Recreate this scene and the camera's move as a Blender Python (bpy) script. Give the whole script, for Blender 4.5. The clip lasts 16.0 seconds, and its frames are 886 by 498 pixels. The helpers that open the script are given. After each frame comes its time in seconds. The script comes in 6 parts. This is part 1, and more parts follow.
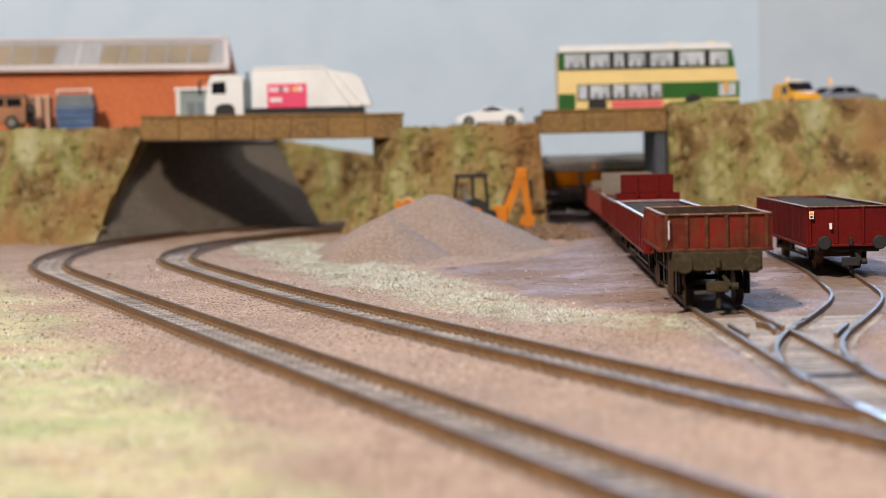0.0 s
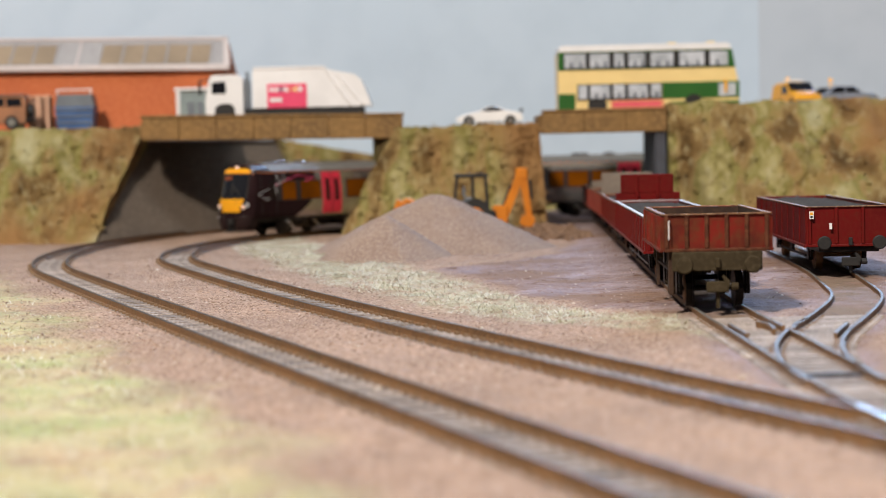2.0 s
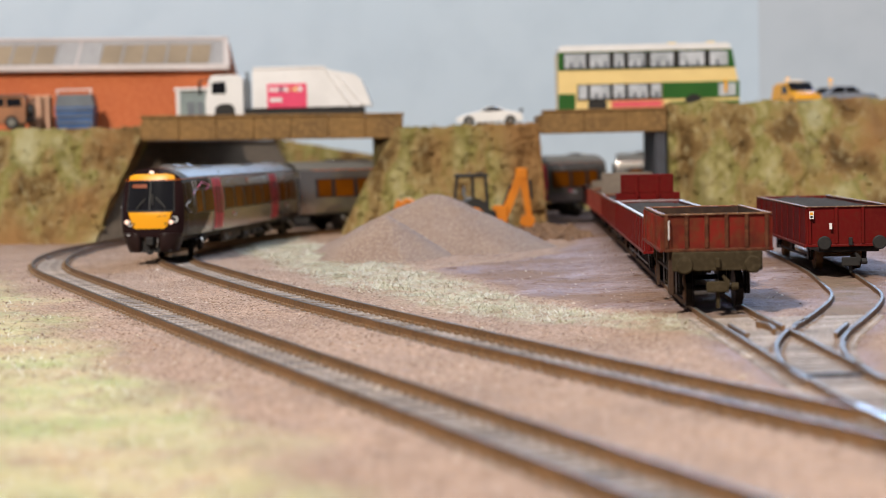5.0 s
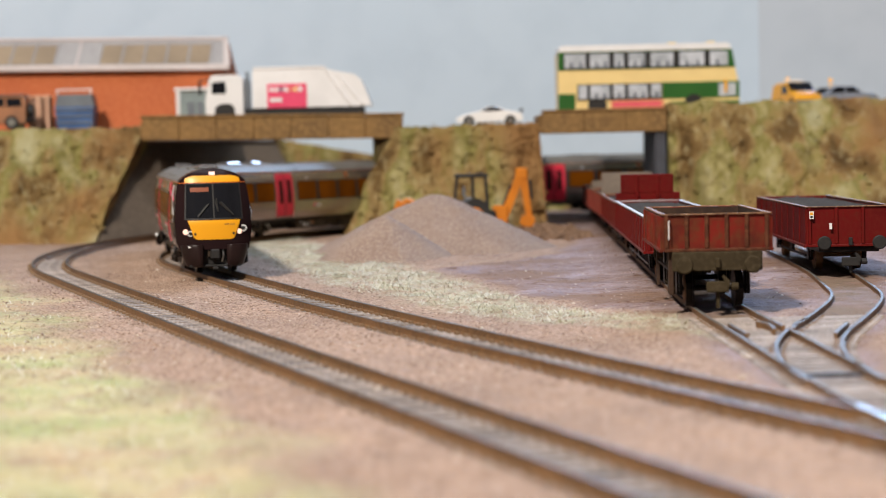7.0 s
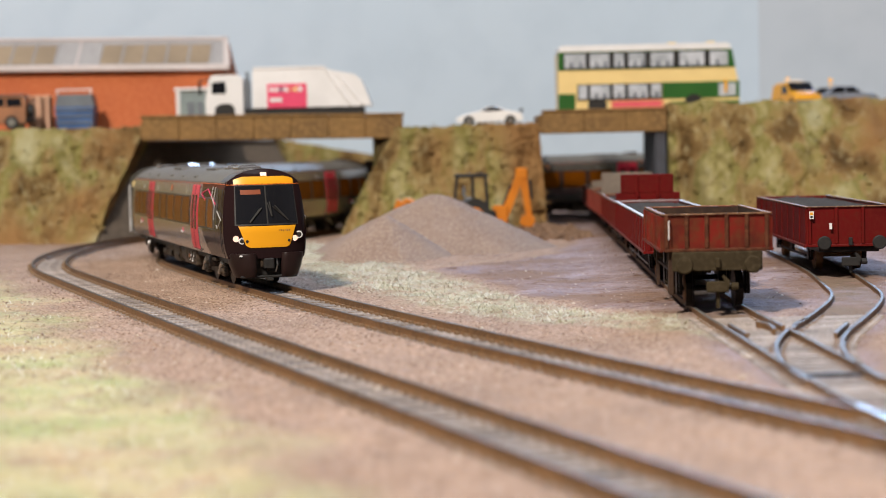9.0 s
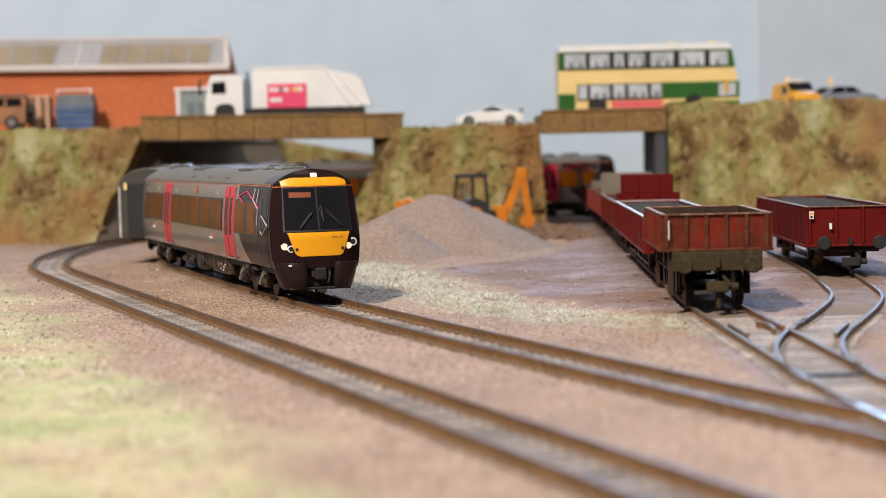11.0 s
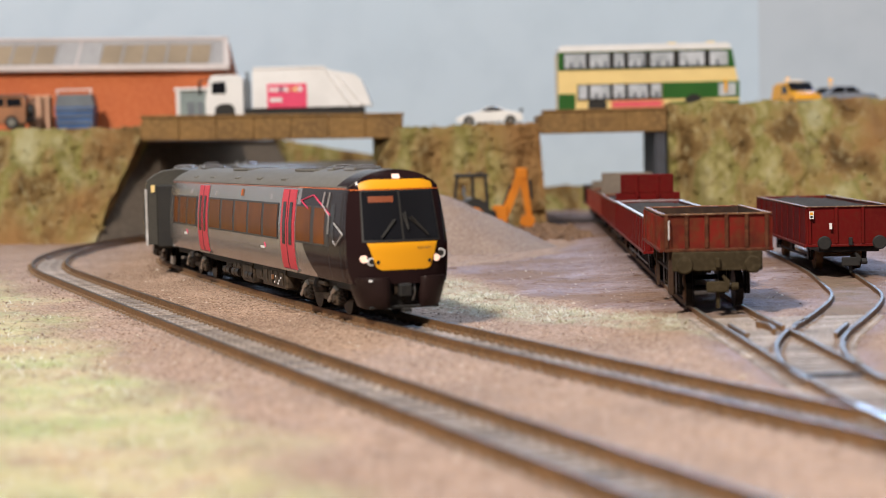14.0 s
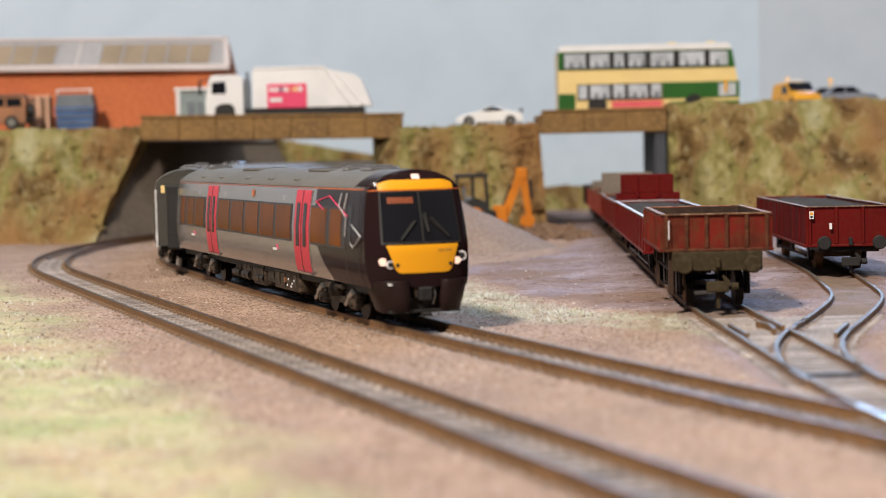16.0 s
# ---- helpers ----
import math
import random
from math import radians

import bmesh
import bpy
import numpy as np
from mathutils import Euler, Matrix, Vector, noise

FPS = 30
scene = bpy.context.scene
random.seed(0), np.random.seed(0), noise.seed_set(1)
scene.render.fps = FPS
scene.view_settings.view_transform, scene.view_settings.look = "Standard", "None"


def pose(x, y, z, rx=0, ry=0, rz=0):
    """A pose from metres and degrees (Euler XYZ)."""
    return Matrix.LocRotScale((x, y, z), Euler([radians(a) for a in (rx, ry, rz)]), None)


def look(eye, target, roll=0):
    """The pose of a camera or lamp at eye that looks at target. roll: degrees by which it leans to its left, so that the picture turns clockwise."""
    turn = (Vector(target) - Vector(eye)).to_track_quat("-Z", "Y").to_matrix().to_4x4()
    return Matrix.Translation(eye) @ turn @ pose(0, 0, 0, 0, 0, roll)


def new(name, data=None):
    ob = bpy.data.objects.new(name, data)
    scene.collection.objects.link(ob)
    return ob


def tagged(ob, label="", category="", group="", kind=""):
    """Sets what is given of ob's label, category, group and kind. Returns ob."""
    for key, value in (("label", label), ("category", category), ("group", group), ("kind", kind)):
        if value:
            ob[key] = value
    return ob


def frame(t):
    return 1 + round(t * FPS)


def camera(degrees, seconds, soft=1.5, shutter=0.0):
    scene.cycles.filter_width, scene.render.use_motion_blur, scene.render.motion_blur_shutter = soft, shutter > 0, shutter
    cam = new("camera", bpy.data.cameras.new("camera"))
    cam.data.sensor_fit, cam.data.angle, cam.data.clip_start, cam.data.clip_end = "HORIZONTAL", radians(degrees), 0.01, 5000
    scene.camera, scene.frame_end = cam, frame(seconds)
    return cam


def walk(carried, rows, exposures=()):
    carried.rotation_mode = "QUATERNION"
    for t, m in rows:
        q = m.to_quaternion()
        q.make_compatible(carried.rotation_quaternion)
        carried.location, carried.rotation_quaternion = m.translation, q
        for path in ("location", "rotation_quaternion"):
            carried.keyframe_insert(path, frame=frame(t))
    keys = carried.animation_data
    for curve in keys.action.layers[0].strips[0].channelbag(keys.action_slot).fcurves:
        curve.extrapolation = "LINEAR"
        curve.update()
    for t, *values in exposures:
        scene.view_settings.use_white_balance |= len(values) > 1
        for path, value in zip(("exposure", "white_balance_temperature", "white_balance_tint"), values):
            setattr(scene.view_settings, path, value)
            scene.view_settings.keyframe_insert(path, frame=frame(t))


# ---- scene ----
cam = camera(28.37, 16.0, soft=0.75)
walk(cam, [(0, pose(0, 0, 0.0556, 86.8, 0, 0) @ pose(0, 0, 0, 0, 0, -1.32)), (16, pose(0, 0, 0.0556, 86.8, 0, 0) @ pose(0, 0, 0, 0, 0, -1.32))],
     exposures=[(0, 0.0, 6500, 10), (16, 0.0, 6500, 10)])
cam.data.dof.use_dof = True
cam.data.dof.focus_distance = 0.70
cam.data.dof.aperture_fstop = 15.6

# ---- light ----
K = 0.001          # all plan numbers below are millimetres of the model
world = bpy.data.worlds.new("world")
scene.world = world
world.use_nodes = True
world.node_tree.nodes["Background"].inputs[0].default_value = (0.75, 0.82, 1.0, 1)
world.node_tree.nodes["Background"].inputs[1].default_value = 0.15


def area(name, eye, target, sx, sy, watts, colour):
    d = bpy.data.lights.new(name, "AREA")
    d.shape, d.size, d.size_y, d.energy, d.color = "RECTANGLE", sx, sy, watts, colour
    o = new(name, d)
    o.matrix_world = look(eye, target)
    return o


# Warm key from the left front; the lamp behind it is assumed, out of view.
area("front_key_light", (-0.78, -0.98, 1.70), (-0.03, 0.85, 0.03), 0.2, 0.2, 93, (1.0, 0.905, 0.80))
# Cool fill from above, added without any fixture.
area("ceiling_fill", (0.0, 0.15, 2.30), (0.0, 0.9, 0), 1.3, 0.5, 20, (0.86, 0.93, 1.0))
area("window_daylight", (0.95, 3.44, 1.65), (0.15, 0.7, 0.0), 1.3, 0.9, 104, (0.44, 0.65, 1.0))


# ---- materials ----
def rgb(c):
    return (*c, 1.0)


def mat(name, c1, c2=None, c3=None, rough=0.6, metal=0.0, big=60, fine=900, bump=0.0, spec=0.35, rnd=0.0, coat=0.0):
    """Two noise scales mix up to three colours; bump in millimetres."""
    m = bpy.data.materials.new(name)
    m.use_nodes = True
    nt = m.node_tree
    bs = nt.nodes["Principled BSDF"]
    bs.inputs["Roughness"].default_value, bs.inputs["Metallic"].default_value = rough, metal
    bs.inputs["Specular IOR Level"].default_value, bs.inputs["Coat Weight"].default_value = spec, coat
    c2 = c2 or tuple(v * 0.8 for v in c1)
    c3 = c3 or c2
    tc = nt.nodes.new("ShaderNodeTexCoord")

    def noise_node(scale, detail):
        n = nt.nodes.new("ShaderNodeTexNoise")
        n.inputs["Scale"].default_value, n.inputs["Detail"].default_value = scale, detail
        nt.links.new(tc.outputs["Object"], n.inputs["Vector"])
        return n
    n1, n2 = noise_node(big, 4), noise_node(fine, 3)

    def ramp(src, a, b):
        r = nt.nodes.new("ShaderNodeMapRange")
        r.inputs["From Min"].default_value, r.inputs["From Max"].default_value = a, b
        nt.links.new(src, r.inputs["Value"])
        return r.outputs["Result"]

    def mix(f, a, b):
        x = nt.nodes.new("ShaderNodeMix")
        x.data_type = "RGBA"
        for s, v in ((0, f), (6, a), (7, b)):
            if isinstance(v, tuple):
                x.inputs[s].default_value = rgb(v)
            else:
                nt.links.new(v, x.inputs[s])
        return x.outputs[2]
    col = mix(ramp(n1.outputs["Fac"], 0.38, 0.62), c1, c2)
    col = mix(ramp(n2.outputs["Fac"], 0.45, 0.72), col, c3)
    if rnd:
        oi = nt.nodes.new("ShaderNodeObjectInfo")
        hs = nt.nodes.new("ShaderNodeHueSaturation")
        hs.inputs["Saturation"].default_value = 1.0
        r = nt.nodes.new("ShaderNodeMapRange")
        r.inputs["To Min"].default_value, r.inputs["To Max"].default_value = 1 - rnd, 1 + rnd
        nt.links.new(oi.outputs["Random"], r.inputs["Value"])
        nt.links.new(r.outputs["Result"], hs.inputs["Value"])
        nt.links.new(col, hs.inputs["Color"])
        col = hs.outputs["Color"]
    nt.links.new(col, bs.inputs["Base Color"])
    if bump:
        b = nt.nodes.new("ShaderNodeBump")
        b.inputs["Distance"].default_value, b.inputs["Strength"].default_value = bump * K, 1.0
        nt.links.new(n2.outputs["Fac"], b.inputs["Height"])
        nt.links.new(b.outputs["Normal"], bs.inputs["Normal"])
    return m


def glow(name, c, s):
    m = mat(name, c)
    b = m.node_tree.nodes["Principled BSDF"]
    b.inputs["Emission Color"].default_value, b.inputs["Emission Strength"].default_value = rgb(c), s
    return m


M = {
    "rail": mat("rusty_rail", (0.23, 0.122, 0.055), (0.155, 0.086, 0.042), (0.29, 0.162, 0.076), 0.55, 0.3, 40, 600),
    "rail_top": mat("worn_rail_head", (0.09, 0.063, 0.044), (0.06, 0.044, 0.032), None, 0.4, 0.6, 30, 500),
    "rail_bright": mat("worn_bright_rail", (0.15, 0.138, 0.13), (0.09, 0.075, 0.065), (0.20, 0.19, 0.18), 0.6, 0.2, 60, 500, spec=0.2),
    # Near rail ends only: bright metal that puts the glint into the colour.
    "rail_glint": mat("polished_glint_rail", (0.82, 0.81, 0.80), (0.60, 0.57, 0.55), None, 0.36, 0.98, 30, 500),
    "sleeper": mat("weathered_sleeper", (0.31, 0.26, 0.23), (0.21, 0.17, 0.145), (0.41, 0.35, 0.31), 0.8, 0, 120, 900, 0.15, rnd=0.3),
    "chair": mat("rail_chair_brown", (0.23, 0.145, 0.085), (0.17, 0.105, 0.06), None, 0.7, 0, 60, 900),
    # Abutment concrete: base darkened to hold shade below the deck, mottled by weathering.
    "concrete": mat("weathered_shade_concrete", (0.13, 0.10, 0.076), (0.095, 0.074, 0.058), (0.16, 0.125, 0.095), 0.85, 0, 14, 300, 0.2),
    "deck": mat("brown_stained_concrete", (0.22, 0.122, 0.040), (0.145, 0.082, 0.030), (0.29, 0.165, 0.060), 0.8, 0, 30, 300, 0.2),
    "pier": mat("dark_pier", (0.07, 0.075, 0.09), (0.05, 0.05, 0.06), None, 0.7),
    "crumb": mat("dark_soil_crumbs", (0.20, 0.12, 0.075), (0.13, 0.075, 0.045), (0.28, 0.18, 0.12), 0.95, 0, 200, 900),
    "pale_grit": mat("pale_grit", (0.62, 0.52, 0.42), (0.45, 0.36, 0.28), (0.72, 0.66, 0.58), 0.7, 0, 200, 900),
    "tarmac": mat("pale_road", (0.30, 0.29, 0.28), (0.22, 0.21, 0.20), None, 0.9, 0, 30, 700),
    "brick": mat("orange_brick", (0.52, 0.135, 0.045), (0.45, 0.11, 0.04), (0.58, 0.18, 0.07), 0.8, 0, 20, 400),
    "white": mat("white_paint", (0.78, 0.765, 0.76), (0.70, 0.685, 0.68), None, 0.45, 0, 40, 500),
    "roof_grey": mat("pale_roof_sheet", (0.38, 0.37, 0.38), (0.32, 0.31, 0.32), None, 0.6, 0, 20, 300),
    "skylight": mat("tan_skylight", (0.36, 0.28, 0.20), (0.28, 0.22, 0.16), None, 0.35, 0, 30, 300),
    "sand": mat("pink_sand", (0.285, 0.20, 0.155), (0.24, 0.165, 0.13), (0.40, 0.31, 0.25), 0.95, 0, 45, 700, 1.2),
    "silver": mat("silver_grey_paint", (0.42, 0.385, 0.37), (0.37, 0.34, 0.325), None, 0.24, 0.85, 25, 500, coat=0.15),
    "roof": mat("grey_coach_roof", (0.155, 0.145, 0.13), (0.13, 0.12, 0.11), (0.175, 0.165, 0.15), 0.5, 0, 25, 500),
    "plum": mat("dark_plum_paint", (0.021, 0.010, 0.0105), (0.017, 0.0085, 0.009), None, 0.14, 0, 20, 500, spec=0.05),
    "door_red": mat("crimson_paint", (0.62, 0.03, 0.06), (0.55, 0.025, 0.05), None, 0.35, 0, 25, 500),
    "yellow": mat("warning_yellow", (0.78, 0.345, 0.012), (0.74, 0.325, 0.01), None, 0.35, 0, 25, 500),
    "lining_dull": mat("dull_red_lining", (0.34, 0.13, 0.085), (0.30, 0.11, 0.075), None, 0.4, 0, 25, 500),
    "orange": mat("orange_lining", (0.75, 0.17, 0.02), (0.70, 0.15, 0.02), None, 0.35, 0, 25, 500),
    "glass": mat("dark_glass", (0.012, 0.012, 0.014), (0.010, 0.010, 0.012), None, 0.06, 0, 20, 300, spec=0.5),
    "dark_pane": mat("dark_door_glass", (0.012, 0.010, 0.010), (0.02, 0.012, 0.010), None, 0.2, 0, 60, 300, spec=0.12),
    "pane": mat("brown_tinted_glass", (0.175, 0.049, 0.002), (0.11, 0.032, 0.002), None, 0.2, 0, 45, 20, spec=0.03),
    "black": mat("matt_black", (0.014, 0.013, 0.013), (0.022, 0.020, 0.018), None, 0.6, 0, 50, 700),
    "band": mat("dark_grey_window_band", (0.028, 0.024, 0.024), (0.022, 0.019, 0.019), None, 0.3, 0, 30, 400, spec=0.2),
    "bogie": mat("dirty_black_metal", (0.007, 0.0055, 0.005), (0.004, 0.0035, 0.0035), (0.020, 0.012, 0.008), 0.35, 0.0, 90, 700, spec=0.13),
    "skirt": mat("brown_black_fairing", (0.024, 0.012, 0.012), (0.018, 0.010, 0.009), None, 0.35, 0, 20, 500, spec=0.14),
    "steel": mat("bright_steel", (0.55, 0.54, 0.52), (0.4, 0.39, 0.37), None, 0.3, 0.9, 60, 500),
    "wag_old": mat("weathered_red_brown", (0.165, 0.013, 0.008), (0.065, 0.015, 0.008), (0.105, 0.030, 0.012), 0.55, 0, 55, 350, 0.1, spec=0.15),
    "wag_rim": mat("rusty_orange_rim", (0.20, 0.085, 0.035), (0.09, 0.045, 0.025), (0.34, 0.19, 0.10), 0.7, 0, 120, 600),
    "wag_brown": mat("brown_dirt", (0.036, 0.016, 0.008), (0.024, 0.011, 0.006), (0.050, 0.025, 0.012), 0.75, 0, 60, 500, 0.1),
    "olive": mat("olive_brown_dirt", (0.046, 0.034, 0.018), (0.033, 0.024, 0.013), (0.062, 0.046, 0.026), 0.8, 0, 60, 500, 0.1, spec=0.1),
    "roof_trim": mat("pinkish_white_trim", (0.62, 0.55, 0.54), (0.55, 0.49, 0.48), None, 0.55, 0, 20, 300),
    "bogie_brown": mat("dusty_brown_bogie", (0.034, 0.025, 0.018), (0.019, 0.015, 0.012), (0.085, 0.06, 0.042), 0.45, 0.0, 90, 500, 0.1, spec=0.14),
    "pale_green": mat("pale_green_fibre", (0.46, 0.46, 0.28), (0.52, 0.50, 0.36), (0.74, 0.74, 0.65), 0.7, 0, 40, 200),
    "moss": mat("green_scatter", (0.05, 0.22, 0.08), (0.04, 0.16, 0.06), None, 0.9, 0, 200, 900),
    "wag_rib": mat("rust_brown_rib", (0.085, 0.028, 0.015), (0.055, 0.019, 0.010), (0.12, 0.045, 0.022), 0.7, 0, 70, 500, 0.1, spec=0.12),
    "wag_red": mat("dark_red_wagon", (0.125, 0.0055, 0.005), (0.09, 0.005, 0.0045), (0.105, 0.011, 0.007), 0.45, 0, 50, 500, spec=0.14),
    "wag_mid": mat("faded_red_wagon", (0.24, 0.030, 0.022), (0.17, 0.030, 0.020), (0.26, 0.06, 0.03), 0.6, 0, 60, 400),
    "load": mat("ash_load", (0.055, 0.045, 0.036), (0.04, 0.033, 0.027), (0.085, 0.07, 0.055), 1.0, 0, 60, 1200, 0.6, spec=0.04),
    "board": mat("grey_brown_board", (0.20, 0.16, 0.125), (0.15, 0.12, 0.095), None, 0.8, 0, 40, 500),
    "bus_green": mat("bus_green", (0.03, 0.115, 0.022), (0.025, 0.10, 0.02), None, 0.35),
    "bus_cream": mat("bus_cream", (0.80, 0.60, 0.26), (0.74, 0.55, 0.24), None, 0.35),
    "bus_glass": mat("pale_window", (0.56, 0.58, 0.62), (0.42, 0.44, 0.47), (0.30, 0.32, 0.34), 0.15, 0, 60, 90),
    "pink": mat("pink_sign", (0.75, 0.07, 0.16), (0.70, 0.06, 0.14), None, 0.5),
    "salmon": mat("salmon_sign", (0.70, 0.22, 0.13), (0.65, 0.2, 0.12), None, 0.5),
    "jcb": mat("digger_orange", (0.62, 0.195, 0.010), (0.50, 0.15, 0.008), None, 0.5),
    "van": mat("van_yellow", (0.82, 0.40, 0.02), (0.7, 0.33, 0.015), None, 0.3),
    "copper": mat("copper_paint", (0.30, 0.13, 0.06), (0.22, 0.10, 0.05), None, 0.3, 0.3),
    "blue": mat("blue_plastic", (0.05, 0.12, 0.30), (0.04, 0.09, 0.22), None, 0.5),
    "slate": mat("grey_blue_paint", (0.16, 0.18, 0.20), (0.12, 0.13, 0.15), None, 0.5),
    "wood": mat("pale_pallet_wood", (0.74, 0.47, 0.34), (0.62, 0.37, 0.25), None, 0.8),
    "teal": mat("grey_green_cabinet", (0.24, 0.29, 0.28), (0.2, 0.24, 0.24), None, 0.6),
    "carblue": mat("silver_blue_paint", (0.35, 0.38, 0.46), (0.3, 0.33, 0.4), None, 0.2, 0.4),
    "amber": glow("amber_beacon", (0.9, 0.45, 0.08), 0.4),
    "lamp": glow("lit_lamp", (1.0, 0.68, 0.55), 0.42),
    "dest": glow("lit_display", (0.21, 0.05, 0.016), 0.05),
    "straw": mat("straw_fibre", (0.58, 0.55, 0.42), (0.42, 0.41, 0.25), (0.84, 0.83, 0.78), 0.8, 0, 40, 200),
    "end_grey": mat("dark_coach_end", (0.055, 0.05, 0.042), (0.04, 0.037, 0.032), None, 0.5),
    "rim_white": mat("chalky_rim", (0.58, 0.57, 0.57), (0.35, 0.33, 0.32), None, 0.6, 0, 90, 500),
    "wall": mat("room_wall_paint", (0.16, 0.16, 0.165), (0.14, 0.14, 0.145), None, 0.9, 0, 2, 40),
    "carpet": mat("grey_carpet", (0.12, 0.12, 0.13), (0.09, 0.09, 0.10), None, 0.95, 0, 4, 200),
    "backdrop": mat("pale_blue_grey_board", (0.50, 0.595, 0.70), (0.53, 0.615, 0.71), (0.48, 0.57, 0.67), 0.9, 0, 2.2, 25),
    "backdrop_grey": mat("pale_grey_board", (0.465, 0.525, 0.60), (0.49, 0.54, 0.61), (0.45, 0.505, 0.575), 0.9, 0, 2.2, 25),
    "tablewood": mat("plywood_edge", (0.36, 0.25, 0.15), (0.28, 0.19, 0.11), None, 0.7),
}


# ---- mesh helpers ----
class Mesh:
    """Collects vertices (mm), faces and material slots; made into one object by part()."""
    def __init__(self):
        self.v, self.f, self.m = [], [], []

    def add(self, verts, faces, slot=0):
        n = len(self.v)
        self.v += [tuple(p) for p in verts]
        self.f += [tuple(i + n for i in q) for q in faces]
        self.m += [slot] * len(faces)
        return self

    def box(self, x0, x1, y0, y1, z0, z1, c=0.0, slot=0, m=None):
        """A box with chamfered edges of size c."""
        if c <= 0:
            vs = [(x, y, z) for x in (x0, x1) for y in (y0, y1) for z in (z0, z1)]
            fs = [(0, 1, 3, 2), (4, 6, 7, 5), (0, 4, 5, 1), (2, 3, 7, 6), (0, 2, 6, 4), (1, 5, 7, 3)]
        else:
            bm = bmesh.new()
            bmesh.ops.create_cube(bm, size=1.0)
            for w in bm.verts:
                w.co = Vector(((x0 + x1) / 2 + w.co.x * (x1 - x0), (y0 + y1) / 2 + w.co.y * (y1 - y0), (z0 + z1) / 2 + w.co.z * (z1 - z0)))
            bmesh.ops.bevel(bm, geom=bm.edges[:], offset=c, segments=1, affect="EDGES")
            bm.verts.index_update()
            vs = [tuple(w.co) for w in bm.verts]
            fs = [tuple(w.index for w in q.verts) for q in bm.faces]
            bm.free()
        if m:
            vs = [tuple(m @ Vector(p)) for p in vs]
        return self.add(vs, fs, slot)

    def cyl(self, a, b, r, n=16, r2=None, slot=0):
        """A closed cylinder or cone from a to b."""
        a, b = Vector(a), Vector(b)
        q = (b - a).to_track_quat("Z", "Y").to_matrix()
        r2 = r if r2 is None else r2
        vs = []
        for p, rr in ((a, r), (b, r2)):
            for i in range(n):
                t = 2 * math.pi * i / n
                vs.append(p + q @ Vector((rr * math.cos(t), rr * math.sin(t), 0)))
        fs = [(i, (i + 1) % n, n + (i + 1) % n, n + i) for i in range(n)]
        fs += [tuple(range(n - 1, -1, -1)), tuple(range(n, 2 * n))]
        return self.add(vs, fs, slot)

    def prism(self, outline, lo, hi, axis="x", slot=0):
        """An outline (two coordinates) pushed from lo to hi along the axis."""
        n = len(outline)
        def at(p, w):
            return {"x": (w, p[0], p[1]), "y": (p[0], w, p[1]), "z": (p[0], p[1], w)}[axis]
        vs = [at(p, lo) for p in outline] + [at(p, hi) for p in outline]
        fs = [(i, (i + 1) % n, n + (i + 1) % n, n + i) for i in range(n)] + [tuple(range(n - 1, -1, -1)), tuple(range(n, 2 * n))]
        return self.add(vs, fs, slot)

    def grid(self, rows, slot=0, close=False):
        """Rows of points of equal length, joined by quads."""
        n, w = len(rows), len(rows[0])
        vs = [p for r in rows for p in r]
        fs = [(i * w + j, i * w + j + 1, (i + 1) * w + j + 1, (i + 1) * w + j) for i in range(n - 1) for j in range(w - 1)]
        return self.add(vs, fs, slot)

    def data(self, name, mats, smooth=False):
        me = bpy.data.meshes.new(name)
        me.from_pydata([(x * K, y * K, z * K) for x, y, z in self.v], [], self.f)
        for a in (mats if isinstance(mats, (list, tuple)) else [mats]):
            me.materials.append(a)
        me.polygons.foreach_set("material_index", self.m)
        if smooth:
            me.polygons.foreach_set("use_smooth", [True] * len(me.polygons))
        bm = bmesh.new()
        bm.from_mesh(me)
        bmesh.ops.recalc_face_normals(bm, faces=bm.faces)
        bm.to_mesh(me)
        bm.free()
        return me


def thing(name, label, category, m=None, group="", kind=""):
    """An empty at the thing's base; m is its pose in millimetres."""
    o = tagged(new(name), label, category, group, kind)
    o.empty_display_size = 0.01
    if m is not None:
        o.matrix_basis = m
    return o


def part(name, mesh, mats, parent=None, label="", smooth=False):
    o = new(name, mesh.data(name, mats, smooth) if isinstance(mesh, Mesh) else mesh)
    o.parent = parent
    return tagged(o, label)


def solo(name, mesh, mats, label, category, m=None, group="", kind="", smooth=False):
    o = tagged(new(name, mesh.data(name, mats, smooth)), label, category, group, kind)
    if m is not None:
        o.matrix_basis = m
    return o


def mm(x, y, z, rz=0, rx=0, ry=0):
    return pose(x * K, y * K, z * K, rx, ry, rz)


def nz(x, y, z=0.0, s=1.0):
    return noise.noise(Vector((x * s, y * s, z)))


def lerp(a, b, t):
    return a + (b - a) * t


def bend(t, a, b):
    t = min(1.0, max(0.0, (t - a) / (b - a)))
    return t * t * (3 - 2 * t)


# ---- lines of the tracks: a curve and its tangent towards the viewer ----
def curve(cx, cy, r, th, kap, s):
    """Place and heading at s mm past the tangent point; past it the line bends back slightly."""
    ph = math.pi + th
    if s <= 0:
        ph += s / r
    n = Vector((math.cos(ph), math.sin(ph)))
    p, d = Vector((cx, cy)) + n * r, Vector((-n.y, n.x))
    if s <= 0:
        return p, d
    a = kap * s
    return p + d * (math.sin(a) / kap) - n * ((1 - math.cos(a)) / kap), d * math.cos(a) - n * math.sin(a)


INNER = (261.33, 1053.25, 417.07, 0.30626, 0.00018214)
OUTER = (398.54, 1090.12, 628.35, 0.35814, 0.00003466)


def inner(s):
    return curve(*INNER, s)


def outer(s):
    return curve(*OUTER, s)


